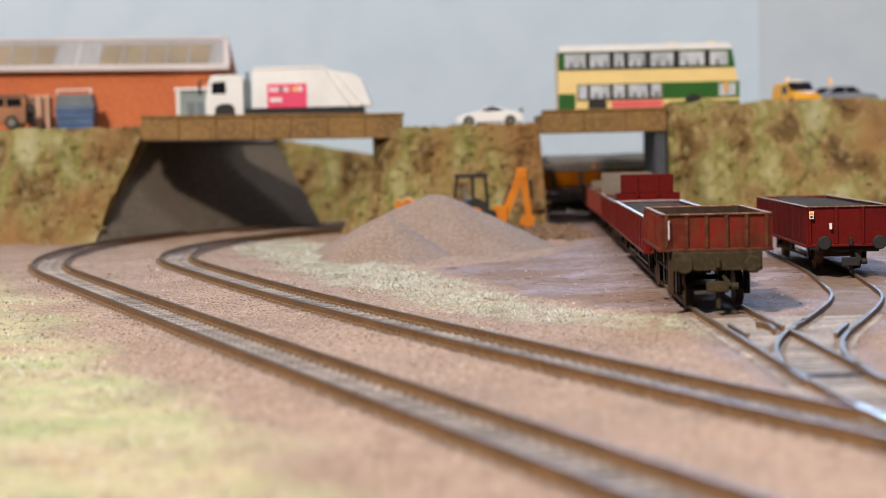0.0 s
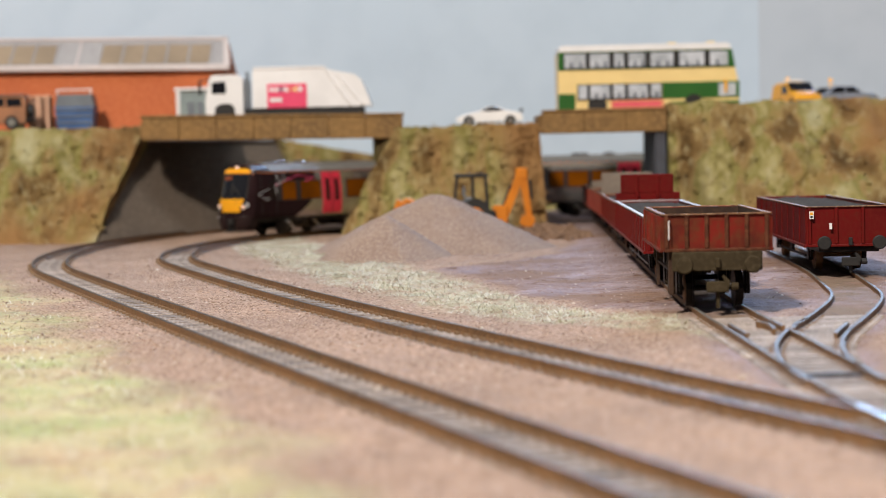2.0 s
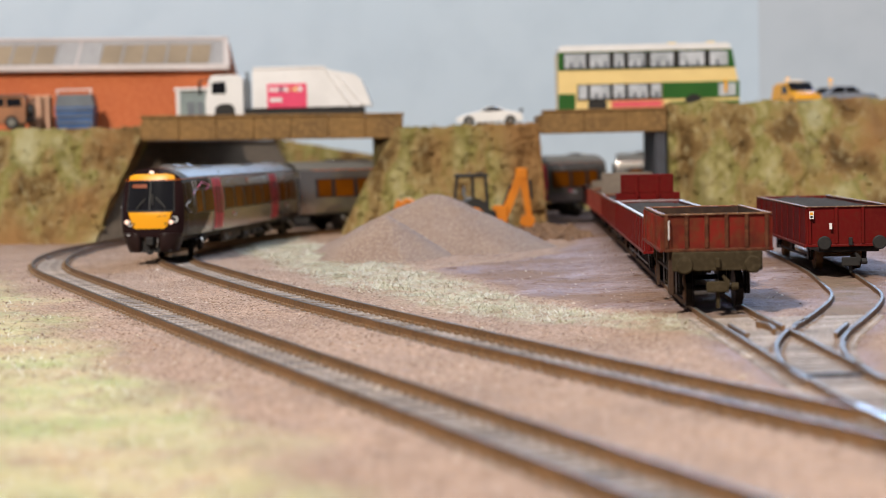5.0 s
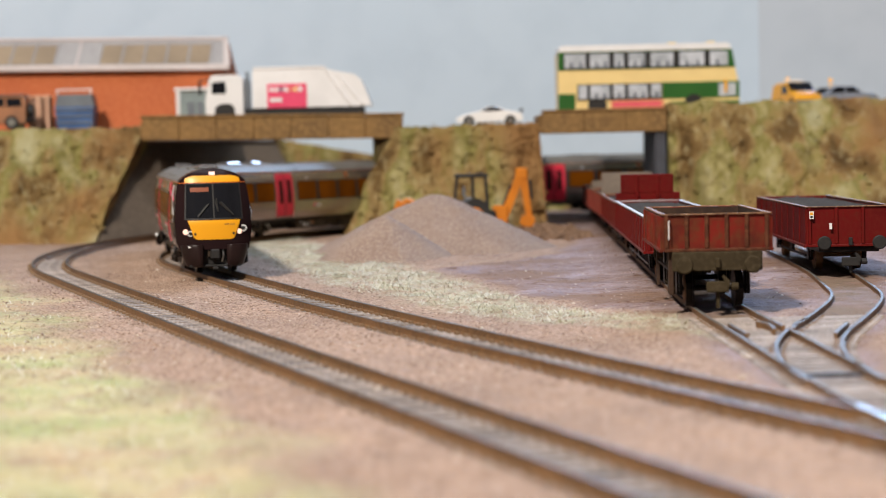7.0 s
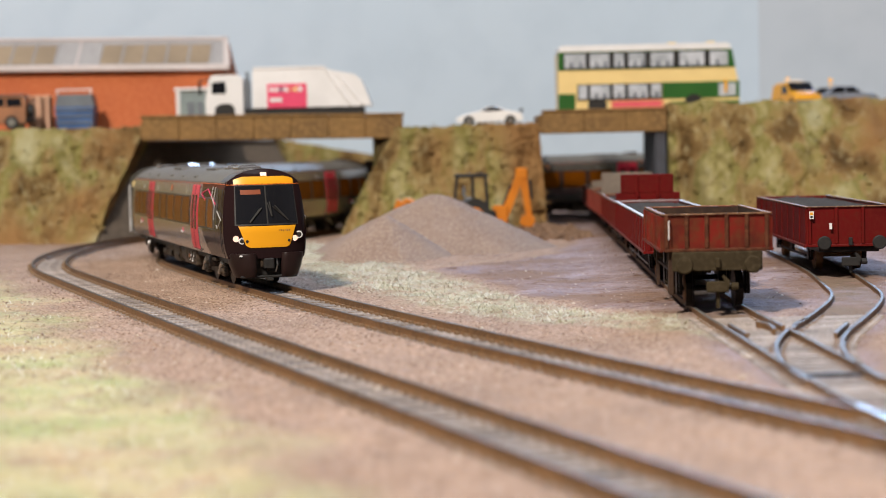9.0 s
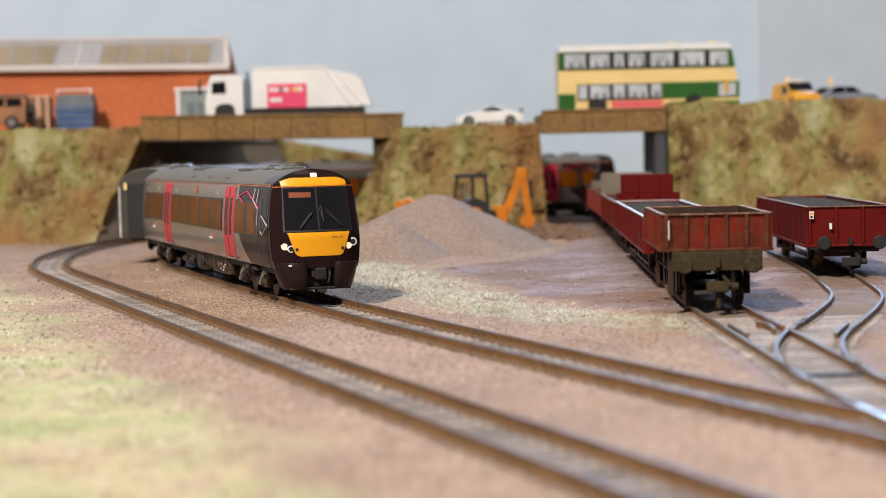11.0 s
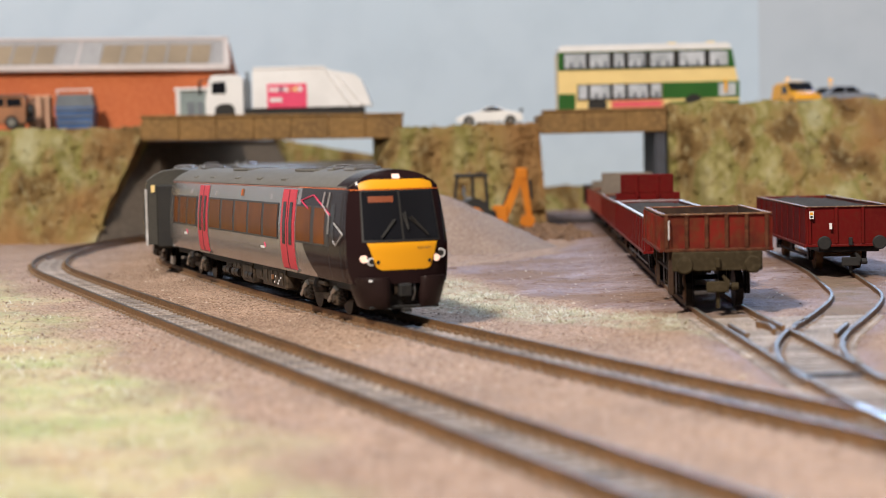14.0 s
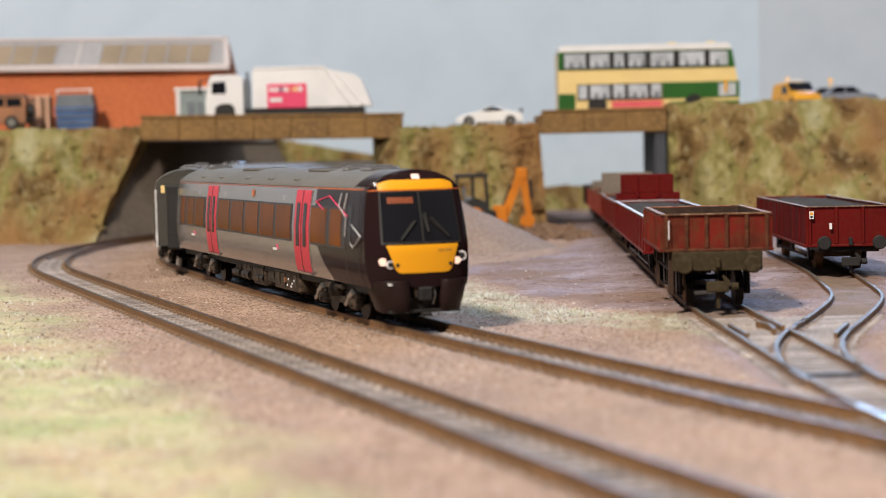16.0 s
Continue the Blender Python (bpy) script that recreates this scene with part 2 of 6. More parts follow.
def polyline(points):
    """A rounded line through the points, by arc length."""
    pts = [Vector(p) for p in points]
    for _ in range(3):
        q = [pts[0]]
        for a, b in zip(pts, pts[1:]):
            q += [a.lerp(b, 0.25), a.lerp(b, 0.75)]
        pts = q + [pts[-1]]
    acc = [0.0]
    for a, b in zip(pts, pts[1:]):
        acc.append(acc[-1] + (b - a).length)

    def at(s):
        s = min(max(s, 0.0), acc[-1] - 1e-3)
        i = max(j for j in range(len(acc)) if acc[j] <= s)
        i = min(i, len(pts) - 2)
        d = (pts[i + 1] - pts[i]).normalized()
        return pts[i] + d * (s - acc[i]), d
    return at, acc[-1]


YARD, YARD_LEN = polyline([(128, 1400), (117, 1091), (108.7, 914), (101.5, 770), (94, 600), (94.8, 505), (94.6, 440), (95, 390), (99, 330), (106, 250), (113, 150)])
SPUR, SPUR_LEN = polyline([(183, 960), (174, 840), (168, 760), (159, 692), (151.5, 635), (130, 570), (103.5, 500), (94.5, 448), (93.5, 400), (98, 340)])
# ---- room, table, backdrop ----
room = Mesh()
room.box(-2500, 2500, -2500, 3500, -920, -900)
solo("floor", room, M["carpet"], "dark grey carpet of the layout room", "floor", kind="structure")
solo("ceiling", Mesh().box(-2500, 2500, -2500, 3500, 2400, 2440), M["wall"], "grey painted room ceiling", "ceiling", kind="structure")
wa = Mesh()
wa.box(-2500, 250, 3500, 3560, -900, 2400)
wa.box(1650, 2500, 3500, 3560, -900, 2400)
wa.box(250, 1650, 3500, 3560, -900, 1150)
wa.box(250, 1650, 3500, 3560, 2150, 2400)
solo("wall_north", wa, M["wall"], "painted room wall with a window opening behind the backdrop", "wall", kind="structure")
solo("wall_south", Mesh().box(-2500, 2500, -2560, -2500, -900, 2400), M["wall"], "plain painted room wall", "wall", kind="structure")
solo("wall_west", Mesh().box(-2560, -2500, -2500, 3500, -900, 2400), M["wall"], "plain painted room wall", "wall", kind="structure")
solo("wall_east", Mesh().box(2500, 2560, -2500, 3500, -900, 2400), M["wall"], "plain painted room wall", "wall", kind="structure")
tb = Mesh()
tb.box(-1000, 1000, -60, 1660, -60, -14, 2)
solo("baseboard", tb, M["tablewood"], "plywood baseboard that carries the model railway", "baseboard", kind="structure")
bk = Mesh()
bk.box(-1000, 291, 1600, 1612, -14, 330)
solo("backdrop", bk, M["backdrop"], "pale blue-grey painted sky board", "backdrop", kind="structure")
bk = Mesh()
bk.box(291.05, 1000, 1600, 1612, -14, 330)
solo("backdrop_right", bk, M["backdrop_grey"], "pale grey painted sky board", "backdrop", kind="structure")


# ---- ground ----
def steps(stops):
    out = []
    for (a, d), (b, _) in zip(stops, stops[1:]):
        n = max(1, round((b - a) / d))
        out += [a + (b - a) * i / n for i in range(n)]
    return out + [stops[-1][0]]


GX = steps([(-1000, 60), (-420, 8), (-300, 4), (-120, 3), (200, 4), (420, 40), (1000, 1)])
GY = steps([(-60, 20), (180, 3), (800, 4), (1250, 8), (1620, 1)])


def track_cloud():
    pts = []
    for f, a, b in ((inner, -520, 800), (outer, -480, 760)):
        s = a
        while s < b:
            pts.append(tuple(f(s)[0]))
            s += 4
    for f, b in ((YARD, YARD_LEN), (SPUR, SPUR_LEN)):
        s = 0
        while s < b:
            pts.append(tuple(f(s)[0]))
            s += 4
    return np.array(pts)


CLOUD = track_cloud()
YARD_CLOUD = CLOUD[-(len(range(0, int(YARD_LEN) + 1, 4)) + len(range(0, int(SPUR_LEN) + 1, 4))):]
MAIN_CLOUD = CLOUD[:len(CLOUD) - len(YARD_CLOUD)]


def bed(x, y):
    """Distance to the nearest track centre line."""
    return float(np.sqrt(((CLOUD - (x, y)) ** 2).sum(1).min()))


def ground_z(x, y, d=None):
    d = bed(x, y) if d is None else d
    h = -3.6 + 1.6 * nz(x, y, 1, 0.018) * bend(d, 14, 45) + 0.7 * nz(x, y, 2, 0.09) * bend(d, 10, 25) + 0.45 * nz(x, y, 3, 0.35)
    h += 5.0 * bend(y, 1080, 1200) * bend(d, 18, 50) * bend(x, -60, 0)
    if d > 60:
        return max(h, -5.0)
    dy = float(np.sqrt(((YARD_CLOUD - (x, y)) ** 2).sum(1).min()))
    dm = float(np.sqrt(((MAIN_CLOUD - (x, y)) ** 2).sum(1).min()))
    lift = 1.75 * (1 - bend(dy, 14, 45)) * bend(dm, 16, 28)
    lift -= 0.75 * (1 - bend(dy, 13, 20)) * bend(y, 600, 575) * bend(dm, 16, 28)
    if dm < 30:
        h += 0.95 * bend(dm, 10.5, 12.5) * (1 - bend(dm, 15, 30))
    return max(h, -5.0) + lift if d > 11 else min(h, -3.15) + lift


GRASS_LO = [(-133, 1129), (-62, 851), (-6, 679), (34, 602), (67, 557), (84, 520)]
GRASS_HI = [(-125, 1274), (-46, 978), (-18, 876), (26, 697), (55, 618), (74, 585)]


def strip(x, y):
    """1 inside the strip of dry grass beside the inner track, 0 outside."""
    if x < -133 or x > 84:
        return 0.0
    lo = float(np.interp(x, [p[0] for p in GRASS_LO], [p[1] for p in GRASS_LO]))
    hi = float(np.interp(x, [p[0] for p in GRASS_HI], [p[1] for p in GRASS_HI]))
    t = (y - lo) / max(1.0, hi - lo)
    return bend(t, -0.35, 0.2) * (1 - bend(t, 0.75, 1.4))


def meadow(x, y):
    d = -(x + 21 + 0.364 * (y - 325))
    return bend(d + 22 * nz(x, y, 5, 0.02) + 10 * nz(x, y, 6, 0.06), -8, 26) * bend(y, 1150, 900)


def yardmask(x, y):
    left = float(np.interp(y, [560, 620, 700, 880, 980, 1060], [74, 60, 30, -8, 55, 72]))
    v = bend(x - left + 9 * nz(x, y, 7, 0.03), 0, 14) * bend(y + 10 * nz(x, y, 8, 0.05), 555, 640)
    if x > 40 and y < 700:
        dy = float(np.sqrt(((YARD_CLOUD - (x, y)) ** 2).sum(1).min()))
        dm = float(np.sqrt(((MAIN_CLOUD - (x, y)) ** 2).sum(1).min()))
        v = max(v, 0.9 * (1 - bend(dy + 5 * nz(x, y, 9, 0.06), 12, 24)) * bend(dm, 16, 26))
    return v


gm = Mesh()
rows, masks = [], []
for y in GY:
    r = []
    for x in GX:
        far = x < -420 or x > 420 or y < 180
        d = 99.0 if far else bed(x, y)
        r.append((x, y, -3.6 if far else ground_z(x, y, d)))
        # fourth mask value: the strip between the rails, darkened in the material
        masks.append((0.0 if far and x > -200 else meadow(x, y), yardmask(x, y), strip(x, y), 1 - bend(d, 8.0, 10.5)))
    rows.append(r)
gm.grid(rows)


def ground_material():
    m = bpy.data.materials.new("scenic_ground")
    m.use_nodes = True
    nt = m.node_tree
    bs = nt.nodes["Principled BSDF"]
    bs.inputs["Roughness"].default_value = 0.95
    bs.inputs["Specular IOR Level"].default_value = 0.25
    tc = nt.nodes.new("ShaderNodeTexCoord")
    at = nt.nodes.new("ShaderNodeVertexColor")
    at.layer_name = "scatter"
    sep = nt.nodes.new("ShaderNodeSeparateColor")
    nt.links.new(at.outputs["Color"], sep.inputs["Color"])

    def ns(scale, a, b, detail=4):
        n = nt.nodes.new("ShaderNodeTexNoise")
        n.inputs["Scale"].default_value, n.inputs["Detail"].default_value = scale, detail
        nt.links.new(tc.outputs["Object"], n.inputs["Vector"])
        r = nt.nodes.new("ShaderNodeMapRange")
        r.inputs["From Min"].default_value, r.inputs["From Max"].default_value = a, b
        nt.links.new(n.outputs["Fac"], r.inputs["Value"])
        return r.outputs["Result"]

    def mix(f, a, b):
        x = nt.nodes.new("ShaderNodeMix")
        x.data_type = "RGBA"
        for s, v in ((0, f), (6, a), (7, b)):
            if isinstance(v, tuple):
                x.inputs[s].default_value = rgb(v)
            else:
                nt.links.new(v, x.inputs[s])
        return x.outputs[2]

    def mul(a, b):
        x = nt.nodes.new("ShaderNodeMath")
        x.operation, x.use_clamp = "MULTIPLY", True
        nt.links.new(a, x.inputs[0])
        nt.links.new(b, x.inputs[1])
        return x.outputs[0]
    soil = mix(ns(22, 0.35, 0.65), (0.47, 0.315, 0.23), (0.36, 0.24, 0.175))
    soil = mix(ns(900, 0.50, 0.60), soil, (0.17, 0.10, 0.058))
    soil = mix(ns(1200, 0.59, 0.66), soil, (0.66, 0.51, 0.40))
    grass = mix(ns(45, 0.38, 0.62), (0.53, 0.47, 0.26), (0.36, 0.38, 0.165))
    grass = mix(ns(16, 0.45, 0.65), grass, (0.48, 0.34, 0.21))
    grass = mix(ns(700, 0.50, 0.7), grass, (0.56, 0.50, 0.32))
    yard = mix(ns(40, 0.35, 0.65), (0.375, 0.292, 0.30), (0.25, 0.19, 0.195))
    yard = mix(ns(17, 0.44, 0.60), yard, (0.235, 0.148, 0.108))
    yard = mix(ns(420, 0.52, 0.70), yard, (0.25, 0.14, 0.095))
    cm = nt.nodes.new("ShaderNodeMapping")
    cm.inputs["Scale"].default_value = (0.45, 1.5, 1.0)
    nt.links.new(tc.outputs["Object"], cm.inputs["Vector"])
    cn = nt.nodes.new("ShaderNodeTexNoise")
    cn.inputs["Scale"].default_value, cn.inputs["Detail"].default_value = 62, 6
    nt.links.new(cm.outputs["Vector"], cn.inputs["Vector"])
    cd = nt.nodes.new("ShaderNodeMath")
    cd.operation = "COMPARE"
    cd.inputs[1].default_value, cd.inputs[2].default_value = 0.5, 0.009
    nt.links.new(cn.outputs["Fac"], cd.inputs[0])
    yard = mix(mul(cd.outputs[0], ns(30, 0.44, 0.56)), yard, (0.13, 0.062, 0.04))
    col = mix(sep.outputs["Green"], soil, yard)
    col = mix(mul(sep.outputs["Red"], ns(120, 0.22, 0.50)), col, grass)
    col = mix(mul(sep.outputs["Blue"], ns(150, 0.36, 0.70)), col, (0.48, 0.45, 0.32))
    # Soil between the rails is browner, with shade of the sleeper gaps painted in.
    col = mix(mul(at.outputs["Alpha"], ns(60, 0.30, 0.55)), col, (0.22, 0.155, 0.112))
    nt.links.new(col, bs.inputs["Base Color"])
    n = nt.nodes.new("ShaderNodeTexNoise")
    n.inputs["Scale"].default_value, n.inputs["Detail"].default_value = 1000, 3
    nt.links.new(tc.outputs["Object"], n.inputs["Vector"])
    b = nt.nodes.new("ShaderNodeBump")
    b.inputs["Distance"].default_value = 0.0008
    nt.links.new(n.outputs["Fac"], b.inputs["Height"])
    n3 = nt.nodes.new("ShaderNodeTexNoise")
    n3.inputs["Scale"].default_value, n3.inputs["Detail"].default_value, n3.inputs["Distortion"].default_value = 130, 5, 0.6
    nt.links.new(tc.outputs["Object"], n3.inputs["Vector"])
    b3 = nt.nodes.new("ShaderNodeBump")
    b3.inputs["Distance"].default_value = 0.004
    b3.inputs["Strength"].default_value = 0.8
    nt.links.new(n3.outputs["Fac"], b3.inputs["Height"])
    nt.links.new(b3.outputs["Normal"], b.inputs["Normal"])
    nt.links.new(b.outputs["Normal"], bs.inputs["Normal"])
    return m


M["ground"] = ground_material()
gd = gm.data("ground", M["ground"], True)
ca = gd.color_attributes.new("scatter", "FLOAT_COLOR", "POINT")
ca.data.foreach_set("color", [v for q in masks for v in q])
tagged(new("ground", gd), "pinkish sandy layout ground with pale green scatter and a mauve yard", "ground", kind="structure")


# ---- tracks ----
def rail_part(f, s0, s1, off, track, top="rail_top", step=6, name="rail"):
    """One rail: foot, web and head swept along a line."""
    prof = [(-1.1, -2.9), (-1.1, -2.5), (-0.45, -2.1), (-0.45, -0.9), (-0.62, -0.7), (-0.62, -0.12), (-0.45, 0), (0.45, 0), (0.62, -0.12), (0.62, -0.7), (0.45, -0.9), (0.45, -2.1), (1.1, -2.5), (1.1, -2.9)]
    k = Mesh()
    n = max(2, int((s1 - s0) / step))
    rows = []
    for i in range(n + 1):
        p, d = f(s0 + (s1 - s0) * i / n)
        q = Vector((d.y, -d.x))
        rows.append([(p.x + q.x * (off + u), p.y + q.y * (off + u), z) for u, z in prof])
    k.grid(rows)
    w = len(prof)
    for i in range(len(k.f)):
        if i % (w - 1) in (5, 6, 7):
            k.m[i] = 1
    k.add(rows[0], [tuple(range(w))])
    k.add(rows[-1], [tuple(range(w - 1, -1, -1))])
    return part(name, k, [M["rail"], M[top]], track)


SL = Mesh()
SL.box(-11.6, 11.6, -1.75, 1.75, -4.6, -2.75, 0.2)
for u in (-8.9, 8.9):
    for e in (-1, 1):
        SL.box(u + e * 1.75 - 0.7, u + e * 1.75 + 0.7, -0.95, 0.95, -2.9, -1.85, 0.2, 1)
SLEEPER = SL.data("sleeper", [M["sleeper"], M["chair"]])


def sleepers(f, s0, s1, track, pitch=7.0, sink=0.0):
    s = s0
    while s < s1:
        p, d = f(s)
        o = new("sleeper", SLEEPER)
        o.parent = track
        o.matrix_basis = mm(p.x + random.uniform(-.15, .15), p.y, random.uniform(-.12, .05) - sink, math.degrees(math.atan2(-d.x, d.y)) + random.uniform(-1, 1))
        s += pitch


def make_track(f, s0, s1, label, top):
    t = thing("railway_track", label, "track", group="model railway tracks")
    for o in (-8.9, 8.9):
        rail_part(f, s0, s1, o, t, top)
    return t


tr_in = make_track(inner, -700, 640, "curved inner main line with rusty rails on grey sleepers", "rail_top")
# near end swapped to the bright metal for its glint
for o in (-8.9, 8.9):
    rail_part(inner, 640.4, 800, o, tr_in, "rail_glint")
tr_out = make_track(outer, -560, 780, "curved outer main line with rusty rails on grey sleepers", "rail_top")


def s_where(f, length, off, y):
    """The distance along a line at which its rail reaches y, coming from the far end."""
    return next(s for s in range(int(length)) if (f(s)[0] + Vector((f(s)[1].y, -f(s)[1].x)) * off).y < y)


# turnout: both lines are broken at the crossing, with wing rails, check rails, timbers and a dark groove strip
tr_yard = thing("railway_track", "straight yard siding with bright rails under the wagon row", "track", group="model railway tracks")
tr_spur = thing("railway_track", "spur leaving the turnout with bright curved rails", "track", group="model railway tracks")
yv, sv = s_where(YARD, YARD_LEN, -8.9, 534), s_where(SPUR, SPUR_LEN, 8.9, 534)
rail_part(YARD, 2, 1030, 8.9, tr_yard, "rail_bright")
rail_part(YARD, 2, yv, -8.9, tr_yard, "rail_bright")
rail_part(YARD, yv + 8, 1030, -8.9, tr_yard, "rail_bright")
# both near ends take the bright glint metal
for o in (-8.9, 8.9):
    rail_part(YARD, 1030.4, YARD_LEN - 6, o, tr_yard, "rail_glint")
rail_part(SPUR, 2, SPUR_LEN - 70, -8.9, tr_spur, "rail_bright")
rail_part(SPUR, 2, sv, 8.9, tr_spur, "rail_bright")
rail_part(SPUR, sv + 9, SPUR_LEN - 70, 8.9, tr_spur, "rail_bright")
for f, s, off in ((YARD, 857, 5.9), (SPUR, s_where(SPUR, SPUR_LEN, -5.9, 538), -5.9)):
    rail_part(f, s, s + 31, off, tr_spur, "rail_bright", name="check_rail")
for pts in ([(98.2, 549), (100.4, 541), (100.2, 533), (98.9, 524)], [(115.5, 556), (112, 549), (107.5, 538), (105, 525)]):
    f, ln = polyline(pts)
    rail_part(f, 0, ln - 0.1, 0, tr_spur, "rail_bright", 2, "wing_rail")
yt = 578.0
while yt > 392:
    xa = YARD(s_where(YARD, YARD_LEN, 0, yt))[0].x
    xb = SPUR(s_where(SPUR, SPUR_LEN, 0, yt))[0].x
    k = Mesh().box(min(xa, xb) - 13.5, max(xa, xb) + 13.0, yt - 1.9, yt + 1.9, -4.4, -1.95, 0.2)
    for u in {xa - 8.9, xa + 8.9, xb - 8.9, xb + 8.9}:
        for e in (-1.7, 1.7):
            k.box(u + e - 0.6, u + e + 0.6, yt - 0.9, yt + 0.9, -2.1, -1.5, 0.15, 1)
    part("timber", k, [M["sleeper"], M["chair"]], tr_spur, "weathered turnout timber")
    yt -= 7.0
# Black strip in place of the shade in the recess along a timber edge.
part("stretcher_bar", Mesh().box(88, 106, 428.6, 430.6, -1.9, -1.3, 0.2), M["black"], tr_spur, "dark strip for the shaded groove between the switch blades")


# ---- banks ----
def tufts(name, spots, size, mats, label, category, squash=0.8):
    """Many small crumpled clumps joined into one thing of stuff."""
    k = Mesh()
    bm = bmesh.new()
    bmesh.ops.create_icosphere(bm, subdivisions=1, radius=1.0)
    base = [w.co.copy() for w in bm.verts]
    fs = [tuple(w.index for w in q.verts) for q in bm.faces]
    bm.free()
    for x, y, z in spots:
        s = size * random.uniform(0.5, 1.3)
        k.add([(x + c.x * s * random.uniform(.6, 1.3), y + c.y * s * random.uniform(.6, 1.3), z + c.z * s * squash * random.uniform(.6, 1.3)) for c in base], fs)
    return solo(name, k, mats, label, category, kind="stuff")


def bank_material():
    m = bpy.data.materials.new("bank_foliage")
    m.use_nodes = True
    nt = m.node_tree
    bs = nt.nodes["Principled BSDF"]
    bs.inputs["Roughness"].default_value = 0.95
    bs.inputs["Specular IOR Level"].default_value = 0.2
    tc = nt.nodes.new("ShaderNodeTexCoord")

    def ns(scale, detail=5, off=0.0):
        mp = nt.nodes.new("ShaderNodeMapping")
        mp.inputs["Location"].default_value = (off, off, 0)
        mp.inputs["Rotation"].default_value = (0, 0.75, 0)
        mp.inputs["Scale"].default_value = (1.0, 0.6, 0.38)
        nt.links.new(tc.outputs["Object"], mp.inputs["Vector"])
        n = nt.nodes.new("ShaderNodeTexNoise")
        n.inputs["Scale"].default_value, n.inputs["Detail"].default_value = scale, detail
        nt.links.new(mp.outputs["Vector"], n.inputs["Vector"])
        return n.outputs["Fac"]
    r = nt.nodes.new("ShaderNodeValToRGB")
    e = r.color_ramp.elements
    e[0].position, e[0].color = 0.30, rgb((0.075, 0.043, 0.015))
    e[1].position, e[1].color = 0.72, rgb((0.36, 0.33, 0.19))
    for p, c in ((0.41, (0.145, 0.086, 0.030)), (0.48, (0.255, 0.175, 0.07)), (0.54, (0.185, 0.16, 0.046)), (0.61, (0.285, 0.24, 0.098))):
        q = e.new(p)
        q.color = rgb(c)
    nt.links.new(ns(40, 5), r.inputs["Fac"])
    x = nt.nodes.new("ShaderNodeMix")
    x.data_type = "RGBA"
    mr = nt.nodes.new("ShaderNodeMapRange")
    mr.inputs["From Min"].default_value, mr.inputs["From Max"].default_value = 0.52, 0.85
    nt.links.new(ns(260, 3), mr.inputs["Value"])
    nt.links.new(mr.outputs["Result"], x.inputs[0])
    nt.links.new(r.outputs["Color"], x.inputs[6])
    x.inputs[7].default_value = rgb((0.36, 0.30, 0.16))
    y = nt.nodes.new("ShaderNodeMix")
    y.data_type = "RGBA"
    mr2 = nt.nodes.new("ShaderNodeMapRange")
    mr2.inputs["From Min"].default_value, mr2.inputs["From Max"].default_value = 0.55, 0.68
    nt.links.new(ns(14, 4, 3.7), mr2.inputs["Value"])
    nt.links.new(mr2.outputs["Result"], y.inputs[0])
    nt.links.new(x.outputs[2], y.inputs[6])
    y.inputs[7].default_value = rgb((0.25, 0.135, 0.052))
    nt.links.new(y.outputs[2], bs.inputs["Base Color"])
    return m


M["bank"] = bank_material()


BANK_ROWS = []


def bank(name, label, foot, top, zf, zt, back, relief=8.0, nu=130, nv=46, zt2=None):
    """A bank from a foot line up to a top line (lists of x, y), with a level top back to the line 'back'."""
    k = Mesh()

    def along(line, t):
        w = t * (len(line) - 1)
        i = min(int(w), len(line) - 2)
        return lerp(line[i][0], line[i + 1][0], w - i), lerp(line[i][1], line[i + 1][1], w - i)
    rows, spots = [], []
    for i in range(nu + 1):
        t = i / nu
        fx, fy = along(foot, t)
        tx, ty = along(top, t)
        bx, by = along(back, t)
        ze = lerp(zt, zt if zt2 is None else zt2, t)
        r = []
        for j in range(nv + 1):
            v = j / nv
            x, y, z = lerp(fx, tx, v), lerp(fy, ty, v), lerp(zf, ze, v ** 0.9)
            a = math.sin(math.pi * min(1, v * 1.05)) * 0.8 + 0.2
            dn = nz(x, z, 11, 0.03) * relief * 1.7 + nz(x, z, 12, 0.09) * relief * 1.0 + nz(x, z, 13, 0.25) * relief * 0.42
            y -= dn * a
            z += nz(x, y, 14, 0.05) * relief * 0.45 * v + nz(x, y, 15, 0.2) * 1.2 * v
            r.append((x, y, z))
            if random.random() < 0.05 and 0.02 < v:
                spots.append((x + random.uniform(-3, 3), y - 0.5, z + random.uniform(-2, 1)))
        for w in (0.3, 0.7, 1.0):
            r.append((lerp(tx, bx, w), lerp(ty, by, w), ze - 1))
        r.append((bx, by, zf))
        rows.append(r)
    k.grid(rows)
    e0, e1 = rows[0], rows[-1]
    k.add([*e0, (e0[0][0], e0[-1][1], zf)], [tuple(range(len(e0)))])
    k.add([*e1], [tuple(range(len(e1)))])
    solo(name, k, M["bank"], label, "bank", kind="structure", smooth=True)
    tufts(name.replace("bank", "foliage"), spots, 1.7, M["bank"], "matted brown and green scatter foliage on the bank", "foliage", 0.6)
    BANK_ROWS.append(rows)


bank("bank_left", "steep left bank of mixed olive and tan scatter", [(-420, 1250), (-300, 1232), (-246, 1236)], [(-440, 1330), (-310, 1318), (-222, 1325)], -5, 79, [(-440, 1440), (-310, 1440), (-236, 1440)])
bank("bank_middle", "mound of tan and green scatter between the bridges", [(-74, 1262), (-20, 1232), (40, 1228), (74, 1240)], [(-32, 1290), (-8, 1268), (40, 1262), (71, 1262)], -5, 74, [(-50, 1300), (-8, 1330), (40, 1362), (72, 1385)], 5.0)
